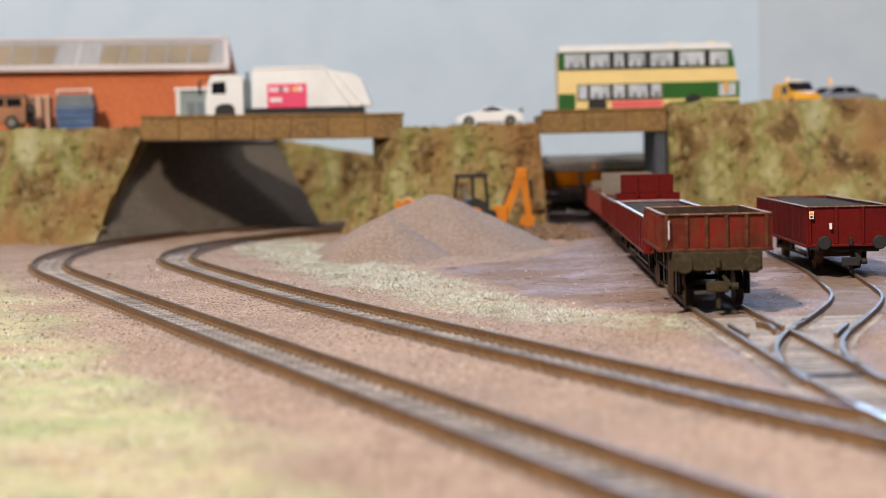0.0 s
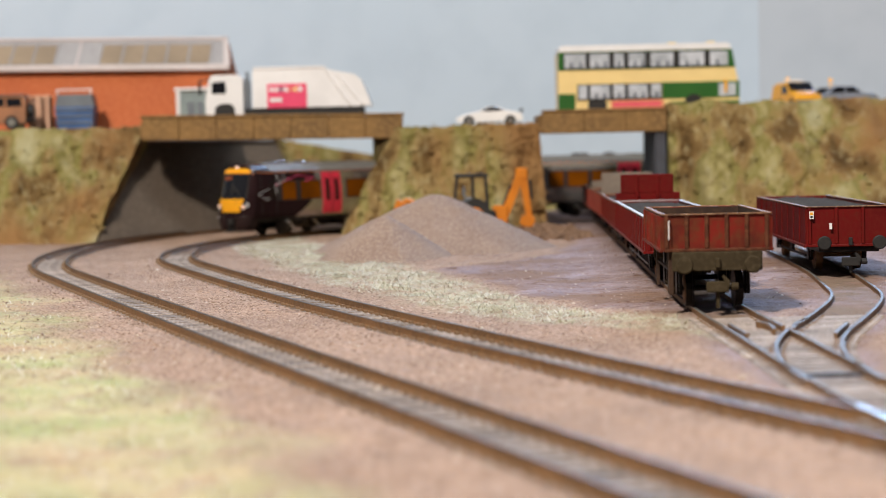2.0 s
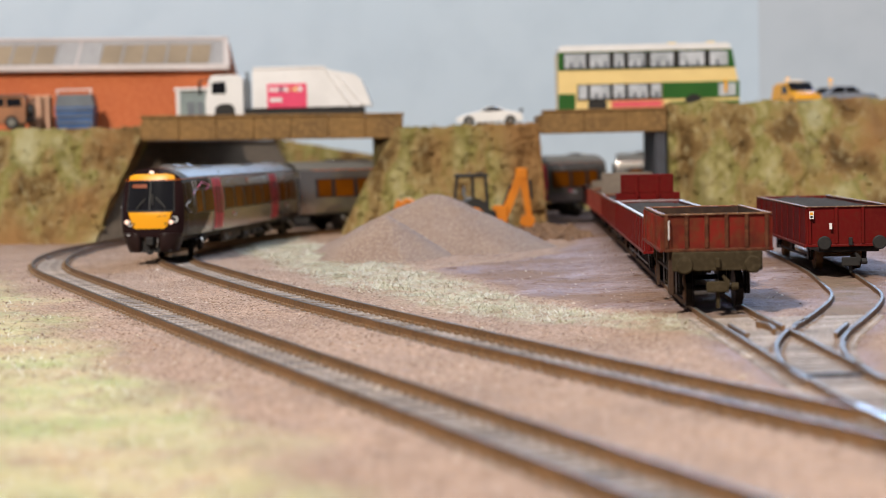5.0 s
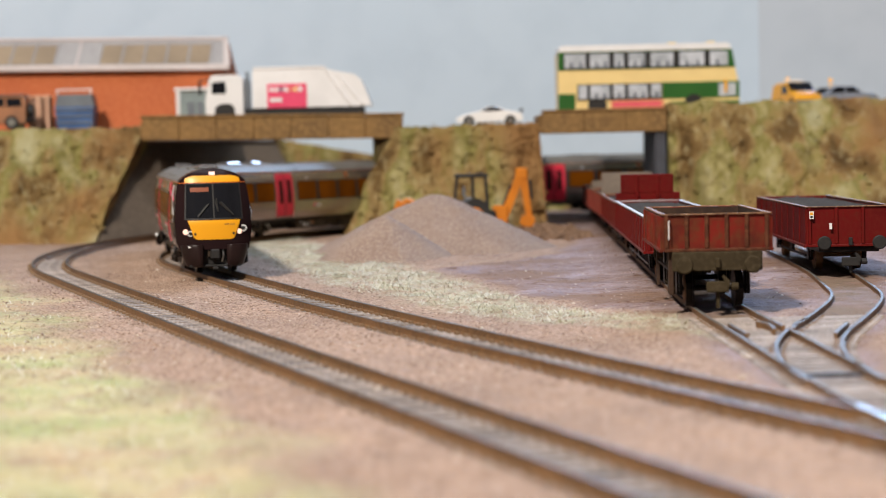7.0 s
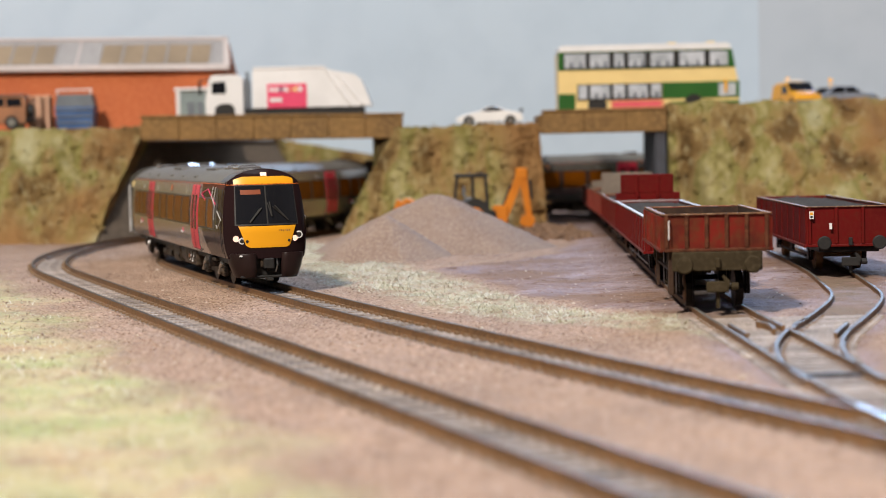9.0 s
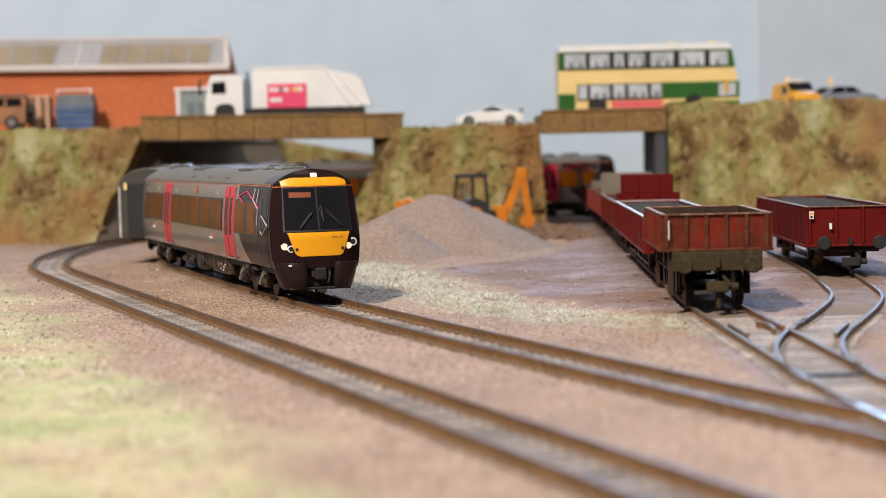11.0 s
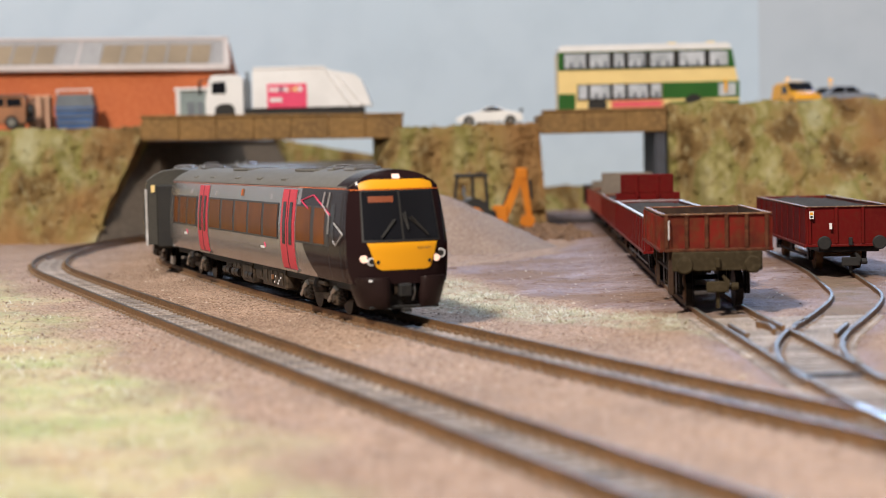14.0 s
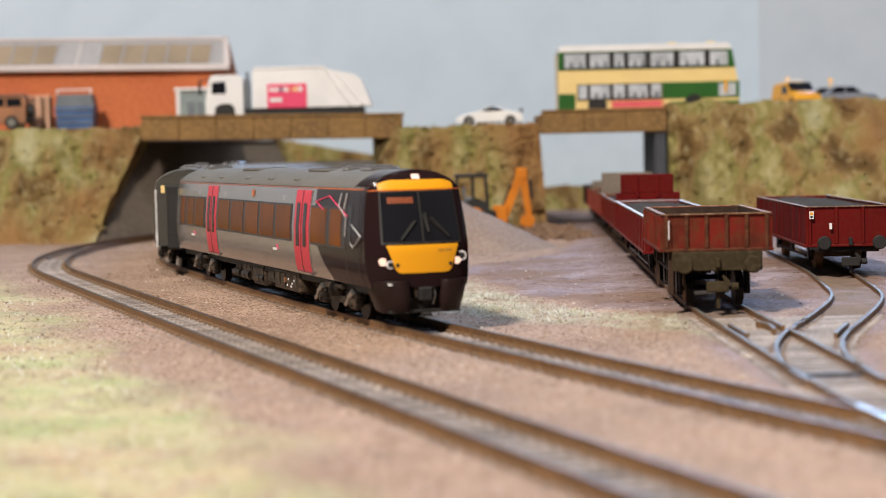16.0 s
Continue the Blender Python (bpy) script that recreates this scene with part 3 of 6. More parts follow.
bank("bank_right", "long right bank of tan, brown and green scatter", [(162, 1240), (205, 1150), (270, 1120), (480, 1110)], [(163, 1258), (215, 1232), (300, 1232), (480, 1235)], -5, 86, [(163, 1380), (230, 1395), (300, 1420), (480, 1500)], 8.0)
bank("bank_far", "distant scrub bank of brown and green scatter", [(-150, 1535), (-60, 1545), (40, 1560)], [(-150, 1560), (-70, 1562), (40, 1572)], -5, 71, [(-150, 1590), (-60, 1590), (40, 1590)], 6.0, 70, 40, 38)
bank("bank_low", "low line of green scrub at the foot of the sky board", [(30, 1535), (160, 1535), (320, 1535)], [(30, 1560), (160, 1560), (320, 1560)], -5, 22, [(30, 1590), (160, 1590), (320, 1590)], 6.0, 60, 20)
solo("road_plateau", Mesh().box(-460, -170, 1400, 1590, 72.5, 79.5, 1), M["tarmac"], "pale grey raised road behind the left bank", "road", kind="structure")
solo("road_right", Mesh().box(206, 600, 1300, 1590, 60, 80, 1), M["tarmac"], "pale grey raised road behind the right bank", "road", kind="structure")

# ---- bridges ----
br = thing("road_bridge", "brown-stained concrete road bridge over two tracks", "bridge", mm(-123, 0, 75) @ pose(0, 0, 0, 0, 0.7, 0) @ mm(123, 0, -75))
d = Mesh().box(-222, -30, 1298, 1404, 68.5, 80, 0.8)
part("deck", d, M["deck"], br)
for i in range(7):
    part("beam", Mesh().box(-219 + i * 27.4, -219 + i * 27.4 + 27.1, 1290, 1298, 67, 83.6, 0.5), M["deck"], br)
part("coping", Mesh().box(-220, -26.5, 1289, 1300, 83.6, 85.4, 0.4), M["deck"], br)
ab = thing("bridge_abutment", "battered grey concrete abutment under the road bridge", "abutment")
k = Mesh()
rows = []
for i in range(21):
    t = i / 20
    r = []
    for j in range(9):
        v = j / 8
        x = lerp(lerp(-243, -101, t), lerp(-233, -142, t), v)
        y = lerp(lerp(1238, 1470, t), lerp(1335, 1500, t), v)
        r.append((x + nz(x, y, 20, .05) * .6, y, lerp(-5, 68.2, v)))
    rows.append(r)
k.grid(rows)
k.grid([[(x - 14, y + 22, z) for x, y, z in r] for r in rows])
for e in (rows[0], rows[-1]):
    k.grid([e, [(x - 14, y + 22, z) for x, y, z in e]])
k.grid([[r[-1] for r in rows], [(r[-1][0] - 14, r[-1][1] + 22, r[-1][2]) for r in rows]])
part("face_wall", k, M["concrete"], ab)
for nm2, a2, b2, z2, z3 in (("footing", (-239, 1234), (-98, 1465), -5.0, -1.8), ("coping", (-230, 1333), (-140, 1497), 66.0, 68.4)):
    qx, qy = 3.0, -1.9
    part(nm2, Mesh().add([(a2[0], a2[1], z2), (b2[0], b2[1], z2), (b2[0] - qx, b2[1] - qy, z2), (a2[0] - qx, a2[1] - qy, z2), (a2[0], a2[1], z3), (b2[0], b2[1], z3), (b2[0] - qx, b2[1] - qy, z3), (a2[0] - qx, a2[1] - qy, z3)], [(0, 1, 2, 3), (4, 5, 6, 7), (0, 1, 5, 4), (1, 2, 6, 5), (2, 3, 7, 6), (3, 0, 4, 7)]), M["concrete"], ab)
b2 = thing("road_bridge", "short brown concrete road bridge over the yard siding", "bridge")
part("deck", Mesh().box(71, 166, 1258, 1330, 67, 80, 0.8), M["deck"], b2)
for i in range(3):
    part("beam", Mesh().box(73 + i * 29.6, 73 + i * 29.6 + 29.4, 1250, 1258, 66, 81.6, 0.5), M["deck"], b2)
part("coping", Mesh().box(72.5, 162.5, 1249, 1259, 81.6, 83, 0.4), M["deck"], b2)
part("pier", Mesh().box(153, 161, 1252, 1325, -5, 66.5, 0.6), M["pier"], b2, "dark grey bridge pier")


# ---- sand heaps ----
def heap(cx, cy, r, h, label):
    k = Mesh()
    rows = []
    for i in range(29):
        t = (i / 28)
        row = []
        for j in range(65):
            a = 2 * math.pi * j / 64
            q = r * t * (1 + 0.08 * math.sin(2 * a + cx) + 0.05 * nz(math.cos(a), math.sin(a), cx, 2))
            x, y = cx + q * math.cos(a), cy + q * math.sin(a)
            z = h * (1 - math.sqrt(t * t + 0.018) + 0.134 * (1 - t) - 0.0) + (1.1 * nz(x, y, 31, 0.08) + 0.5 * nz(x, y, 32, 0.3)) * (1 - t * 0.5)
            row.append((x, y, z - 4.4))
        rows.append(row)
    k.grid(rows)
    return solo("sand_heap", k, M["sand"], label, "sand heap", group="sand heaps in the yard", smooth=True)


heap(-32, 978, 41, 24.5, "low cone of pinkish sand in the yard")
heap(-5, 1056, 71, 34, "tall cone of pinkish sand in the yard")
rs = random.Random(9)
for label, x0, x1, y0, y1, n in (("brown scrub at the mouth of the yard bridge", 52, 98, 1110, 1215, 420), ("brown scrub between the inner track and the sand", -66, -40, 1085, 1175, 260)):
    sp = []
    for _ in range(n):
        x, y = lerp(x0, x1, (rs.random() + rs.random()) / 2), lerp(y0, y1, (rs.random() + rs.random()) / 2)
        if bed(x, y) > 17:
            sp.append((x, y, ground_z(x, y) + rs.uniform(-0.6, 1.6)))
    tufts("brown_scrub", sp, 2.4, M["crumb"], label, "scrub", 0.8)


# ---- wagons ----
def wheelset(parent, y, r=6.4, m="bogie"):
    k = Mesh()
    for e in (-1, 1):
        k.cyl((e * 7.3, y, r), (e * 9.8, y, r), r, 20)
        k.cyl((e * 7.0, y, r), (e * 7.4, y, r), r + 0.7, 20)
    k.cyl((-11.5, y, r), (11.5, y, r), 1.0, 8)
    w = part("wheelset", k, M[m], parent)
    t = Mesh()
    for e in (-1, 1):
        t.cyl((e * 9.8, y, r), (e * 9.95, y, r), r * 0.86, 20)
    part("wheel_face", t, M["wag_rim"], w)


def wagon(place, rz, length, width, z0, z1, body, rim, under, ribs, end_ribs, label, load=None, load_z=None, end_board=None, bz=None):
    """A four-wheel open box wagon; front end at y = 0, running back along +y."""
    w = thing("open_wagon", label, "wagon", mm(*place, rz), group="wagons in the yard")
    h = width / 2
    rd = 1.2 if body == "wag_old" else 0.85
    for e in (-1, 1):
        k = Mesh().box(e * h - 0.5, e * h + 0.5, 0, length, z0, z1, 0.15)
        n = ribs
        for i in range(n + 1):
            y = 0.9 + (length - 1.8) * i / n
            k.box(e * h - (rd if e < 0 else -0.4), e * h + (rd if e > 0 else -0.4), y - 0.55, y + 0.55, z0, z1 - 0.6, 0.15)
        k.box(e * h - (1.4 if e < 0 else -0.2), e * h + (1.4 if e > 0 else -0.2), 0, length, z0 - 0.2, z0 + 1.0, 0.2)
        part("side", k, M[body], w)
    for y, e in ((0.5, -1), (length - 0.5, 1)):
        k = Mesh().box(-h, h, y - 0.5, y + 0.5, z0, z1, 0.15)
        en = part("end", k, M[body], w)
        for i in range(end_ribs + 1):
            x = -h + 0.9 + (width - 1.8) * i / end_ribs
            part("rib", Mesh().box(x - 0.65, x + 0.65, y + e * 0.9 - 0.5, y + e * 0.9 + 0.5, z0 + 1.1, z1 - 0.2, 0.2), M["wag_rib" if body == "wag_old" else body], en)
        part("sill", Mesh().box(-h, h, y + e * 0.9 - 0.5, y + e * 0.9 + 0.5, z0 - 0.1, z0 + 1.0, 0.2), M["wag_rib" if body == "wag_old" else body], en)
    k = Mesh()
    for e in (-1, 1):
        k.box(e * h - 0.9, e * h + 0.9, -0.8, length + 0.8, z1 - 0.1, z1 + 0.4, 0.15)
        k.box(-h + 0.9, h - 0.9, (length + 0.3 if e > 0 else -1.1), (length + 1.1 if e > 0 else -0.3), z1 - 0.1, z1 + 0.4, 0.15)
    part("rim", k, M[rim], w, "worn pale top rim")
    part("floor", Mesh().box(-h + 0.5, h - 0.5, 1, length - 1, z0 + 0.2, z0 + 1.2), M[body], w)
    if body == "wag_old":
        k = Mesh().box(-h + 0.55, h - 0.55, 1.05, 1.35, z0 + 1.2, z1 - 0.1).box(-h + 0.55, h - 0.55, length - 1.35, length - 1.05, z0 + 1.2, z1 - 0.1)
        k.box(-h + 0.55, -h + 0.85, 1.4, length - 1.4, z0 + 1.2, z1 - 0.1).box(h - 0.85, h - 0.55, 1.4, length - 1.4, z0 + 1.2, z1 - 0.1)
        k.box(-h + 0.9, h - 0.9, 1.4, length - 1.4, z0 + 1.2, z0 + 1.5)
        part("inner_lining", k, M["wag_brown"], w, "dirty brown inside")
    if load:
        lz = z1 - 1.2 if load_z is None else load_z
        rows = [[(lerp(-h + .5, h - .5, i / 16), lerp(1, length - 1, j / 40), lz + 0.5 * nz(i * 2, j * 2, place[1], 0.35) + 0.8 * math.sin(math.pi * i / 16)) for i in range(17)] for j in range(41)]
        part("load", Mesh().grid(rows), M[load], w, "dark ash load", True)
    # underframe
    k = Mesh().box(-h + 5, h - 5, 1, length - 1, z0 - 2.4, z0 - 0.2, 0.2)
    part("underframe", k, M["bogie"], w)
    for y0, y1, e in ((-1.6, 0.4, -1), (length - 0.4, length + 1.6, 1)):
        if bz is None:
            part("headstock", Mesh().box(-h + 2.6, h - 2.6, y0, y1, z0 - 6.6, z0 - 0.1, 0.3), M[under], w)
        bc = z0 - 4.3 if bz is None else bz
        for x in (-11.4, 11.4):
            k = Mesh().cyl((x, y0 if e < 0 else y1, bc), (x, (y0 if e < 0 else y1) + e * 3.5, bc), 1.4, 14)
            yb = (y0 if e < 0 else y1) + e * 3.5
            k.cyl((x, yb, bc), (x, yb + e * 0.5, bc), 2.5, 22, 3.0)
            k.cyl((x, yb + e * 0.5, bc), (x, yb + e * 1.1, bc), 3.0, 22, 2.5)
            part("buffer", k, M[under], w)
        ye = y0 if e < 0 else y1
        k = Mesh().box(-0.8, 0.8, min(ye, ye + e * 1.6), max(ye, ye + e * 1.6), bc - 1.3, bc + 2.1, 0.3)
        part("hook", k, M[under], w)
        up = 2.6 if bz is None else 0.0
        k = Mesh().box(-1.1, 1.1, min(ye + e * 1, ye - e * 8), max(ye + e * 1, ye - e * 8), 4.6 + up, 6.4 + up, 0.2)
        k.box(-4.0, 3.4, min(ye + e * 3.4, ye + e * 1), max(ye + e * 3.4, ye + e * 1), 3.6 + up, 7.2 + up, 0.3)
        k.prism([(2.4, 5.4 + up), (3.6, 5.4 + up), (3.6, 7.6 + up), (2.0, 9.2 + up), (1.4, 8.8 + up)], min(ye + e * 3.6, ye + e * 0.4), max(ye + e * 3.6, ye + e * 0.4), "y")
        k.cyl((4.2, ye + e * 1.2, 5.4 + up), (6.6, ye + e * 1.2, 5.4 + up), 1.3, 10)
        k.box(-0.6, 0.6, ye + e * 0.2 - 0.6, ye + e * 0.2 + 0.6, 0.6, 4.0 + up, 0.15)
        part("tension_coupling", k, M[under], w)
    a = 14 if length < 100 else length * 0.2
    for y in (a, length - a):
        wheelset(w, y, 6.4, "rail" if under == "black" else "bogie")
        for e in (-1, 1):
            k = Mesh().box(e * 11.4 - 0.7, e * 11.4 + 0.7, y - 7, y + 7, z0 - 3.6, z0 - 1.6, 0.2)
            k.box(e * 11.6 - 1.0, e * 11.6 + 1.0, y - 2.2, y + 2.2, 4.2, z0 - 1.6, 0.3)
            k.box(e * 11.6 - 0.5, e * 11.6 + 0.5, y - 5.5, y - 4.2, 5.5, z0 - 1.6, 0.2)
            k.box(e * 11.6 - 0.5, e * 11.6 + 0.5, y + 4.2, y + 5.5, 5.5, z0 - 1.6, 0.2)
            part("axle_guard", k, M["bogie"], w)
    for e in (-1, 1):
        k = Mesh()
        k.box(e * 12.4 - 0.35, e * 12.4 + 0.35, a + 6, length - a - 6, 5.2, 6.2, 0.1)
        k.box(e * 12.0 - 0.6, e * 12.0 + 0.6, length / 2 - 3, length / 2 + 3, 5.0, z0 - 1, 0.2)
        part("brake_lever", k, M[under], w)
    if end_board:
        k = Mesh().box(-h - 0.4, h + 0.4, -1.6, -0.4, z0, z1 + 5.4, 0.4)
        k.box(-h + 2.2, h - 3.0, -1.8, -0.2, z1 + 5, end_board, 0.4)
        for x in (-h + 11, h - 11):
            k.box(x - 0.6, x + 0.6, -2.4, -0.4, z0, end_board - 0.6, 0.2)
            k.cyl((x, -2.8, z1 + 4), (x, -1, z1 + 4), 1.0, 8, 1.6)
        part("end_board", k, M[body], w, "raised end board")
    return w


def small_labels(w, spots, mats):
    for x0, x1, z0, z1, y, m in spots:
        part("label_plate", Mesh().box(x0, x1, y - 0.12, y + 0.06, z0, z1), M[m], w)


w1 = wagon((92.3, 590, 0), -2.4, 77, 35.4, 19.8, 32.2, "wag_old", "wag_rim", "olive", 10, 5, "weathered red-brown open box wagon, empty, at the head of the row")
part("handrail", Mesh().cyl((-16.2, -2.4, 24), (-16.2, -2.4, 30), 0.22, 6).cyl((-16.2, -2.4, 30), (-15.8, -0.5, 30.2), 0.22, 6), M["white"], w1)
for e in (-1,):
    k = Mesh().box(e * 15.2 - 0.9, e * 15.2 + 0.9, 2, 6, 5.0, 19.8, 0.3)
    k.box(e * 14.8 - 0.5, e * 14.8 + 0.5, 5, 62, 12.6, 13.6, 0.2)
    k.box(e * 15 - 0.6, e * 15 + 0.6, 58, 61, 4, 19.8, 0.2)
    part("step_frame", k, M["wag_brown"], w1)
wagon((97.4, 694, 0), -2.6, 218, 33, 13, 27.2, "wag_red", "rim_white", "bogie", 24, 6, "bright red open wagon with white rim and ash load", "load", bz=13.4)
w3 = wagon((108.8, 926, 0), -2.6, 166, 33, 12.5, 26, "wag_red", "wag_rim", "bogie", 12, 4, "red open wagon with a raised end board", "load", 25, 41, 13)
w4 = wagon((117.0, 1106, 0), -2.4, 148, 32, 12.5, 26, "wag_mid", "wag_rim", "bogie", 10, 4, "faded red open wagon with a grey-brown raised end", "load", 25, bz=13)
part("end_board", Mesh().box(-16, 16, 0.2, 1.4, 20, 39.5, 0.4), M["board"], w4, "grey-brown raised end board")
w5 = wagon((123.6, 1266, 0), -2.4, 126, 32, 12.5, 26, "wag_mid", "wag_rim", "bogie", 10, 4, "faded red open wagon at the tail of the row", "load", 25, bz=13)
part("end_board", Mesh().box(-15, 15, 0.2, 1.4, 20, 31.5, 0.4), M["board"], w5, "grey-brown raised end board")
wb = wagon((171.3, 737, 0), -2.9, 160, 35, 11.6, 28.3, "wag_red", "wag_rim", "black", 9, 3, "clean dark red open wagon with ash load on the spur", "load", bz=13.4)
small_labels(wb, [(-17.0, -15.2, 23.5, 26.7, -1.85, "white"), (14.9, 16.7, 23.5, 26.7, -1.85, "white"), (-8.7, -7.6, 19, 21.6, -1.85, "white"), (-16.7, -15.5, 25.2, 26.3, -1.95, "van"), (15.2, 16.4, 25.2, 26.3, -1.95, "van"), (-16.6, -15.6, 23.9, 24.8, -1.95, "black"), (15.3, 16.3, 23.9, 24.8, -1.95, "black")], None)

# ---- train ----
LEN, NOSE = 306.0, 51.0     # car length; front end ahead of the leading bogie's pivot


def half(z):
    """Half width of the body at a height."""
    return float(np.interp(z, [3, 9, 12, 16, 22, 30, 38, 42, 44.5, 46, 47.5, 48.8, 49.6, 50.0], [13.6, 14.9, 16.1, 17.2, 17.75, 17.6, 16.7, 16.0, 15.2, 13.4, 11.0, 8.0, 4.4, 0.0]))


def nose(u, z):
    """How far the cab's front lies behind its foremost point."""
    c = abs(u) / 17.6
    return 2.8 * c ** 2 + 4.2 * c ** 6 + 0.30 * max(0.0, z - 25) + 0.04 * max(0.0, z - 43) ** 2 + 0.05 * max(0.0, 18 - z)


def ring(z_lo):
    zs = [z_lo, 13.2, 14.4, 16, 19, 22, 26, 30, 34, 38, 41, 42.8, 44, 44.5, 45.2, 46, 46.8, 47.5, 48.2, 48.8, 49.3, 49.7]
    left = [(-half(z), z) for z in zs]
    return left + [(0.0, 50.0)] + [(-u, z) for u, z in reversed(left)]


def side_patch(k, e, s0, s1, z0, z1, off, slot=0, shear=0.0, ns=2):
    """A raised panel on the car's side e, from s0 to s1 behind the front, with closed edges."""
    zs = sorted({z0, z1, *[z for z in (9, 12, 14, 16, 19, 22, 26, 30, 34, 38, 41, 42, 42.8, 44) if z0 < z < z1]})
    ss = [lerp(s0, s1, i / ns) for i in range(ns + 1)]
    rows = [[(e * (half(z) + off), NOSE - s - shear * (z - z0), z) for z in zs] for s in ss]
    k.grid(rows, slot)
    low = [[(e * (half(z) - 0.1), NOSE - s - shear * (z - z0), z) for z in zs] for s in ss]
    for a, b in ((rows[0], low[0]), (rows[-1], low[-1])):
        k.grid([a, b], slot)
    k.grid([[r[0] for r in rows], [r[0] for r in low]], slot)
    k.grid([[r[-1] for r in rows], [r[-1] for r in low]], slot)
    return k


def front_patch(k, zs, lo, hi, off, n=10, slot=0):
    """A panel on the cab's front between two curves u = lo(z) and hi(z)."""
    rows = [[(lerp(lo(z), hi(z), i / n), NOSE - nose(lerp(lo(z), hi(z), i / n), z) + off, z) for i in range(n + 1)] for z in zs]
    return k.grid(rows, slot)


def bogie(parent, y):
    b = new("bogie")
    b.parent = parent
    b.matrix_basis = mm(0, y, 0)
    for e in (-1, 1):
        k = Mesh()
        k.prism([(-22, 6.4), (-22, 9.2), (-11, 9.8), (-7, 7.0), (7, 7.0), (11, 9.8), (22, 9.2), (22, 6.4), (9, 4.6), (-9, 4.6)], e * 12.6 - 1.1, e * 12.6 + 1.1, "x")
        f = part("bogie_frame", k, M["bogie_brown"], b, "dusty brown bogie side frame")
        for w in (-17, 17):
            k = Mesh().box(e * 13.4 - 1.3, e * 13.4 + 1.3, w - 3.4, w + 3.4, 3.4, 8.4, 0.7)
            k.cyl((e * 13.8, w, 5.8), (e * 15.5, w, 5.8), 1.9, 14, 1.5)
            part("axle_box", k, M["bogie_brown"], f)
            for v in (-5.2, 5.2):
                k = Mesh()
                for i in range(4):
                    k.cyl((e * 13.6, w + v, 4.6 + i * 1.25), (e * 13.6, w + v, 5.3 + i * 1.25), 1.5, 12)
                k.cyl((e * 13.6, w + v, 4.2), (e * 13.6, w + v, 10), 0.9, 10)
                part("coil_spring", k, M["bogie"], f)
            part("damper", Mesh().cyl((e * 14.8, w + 2.5, 9.6), (e * 14.8, w - 6, 4.6), 0.7, 8).cyl((e * 14.8, w + 2.5, 9.6), (e * 14.8, w - 1.5, 7.2), 1.05, 10), M["steel"], f)
        part("air_bag", Mesh().cyl((e * 12.8, 0, 7), (e * 12.8, 0, 9), 4.0, 18, 4.4).cyl((e * 12.8, 0, 9), (e * 12.8, 0, 12), 4.4, 18, 3.6), M["bogie"], f)
        part("yaw_damper", Mesh().cyl((e * 15.2, -9, 10.4), (e * 15.2, 10, 10.4), 0.8, 10).cyl((e * 15.2, -9, 10.4), (e * 15.2, 1, 10.4), 1.2, 10), M["bogie_brown"], f)
    part("bolster", Mesh().box(-11.2, 11.2, -3, 3, 5, 10, 0.5), M["bogie"], b)
    for w in (-17, 17):
        k = Mesh()
        for e in (-1, 1):
            k.cyl((e * 7.4, w, 5.6), (e * 9.8, w, 5.6), 5.6, 18)
            k.cyl((e * 7.1, w, 5.6), (e * 7.5, w, 5.6), 6.3, 18)
        k.cyl((-11, w, 5.6), (11, w, 5.6), 1.0, 8)
        part("wheelset", k, M["bogie"], b, "dirty dark wheels")
    return b


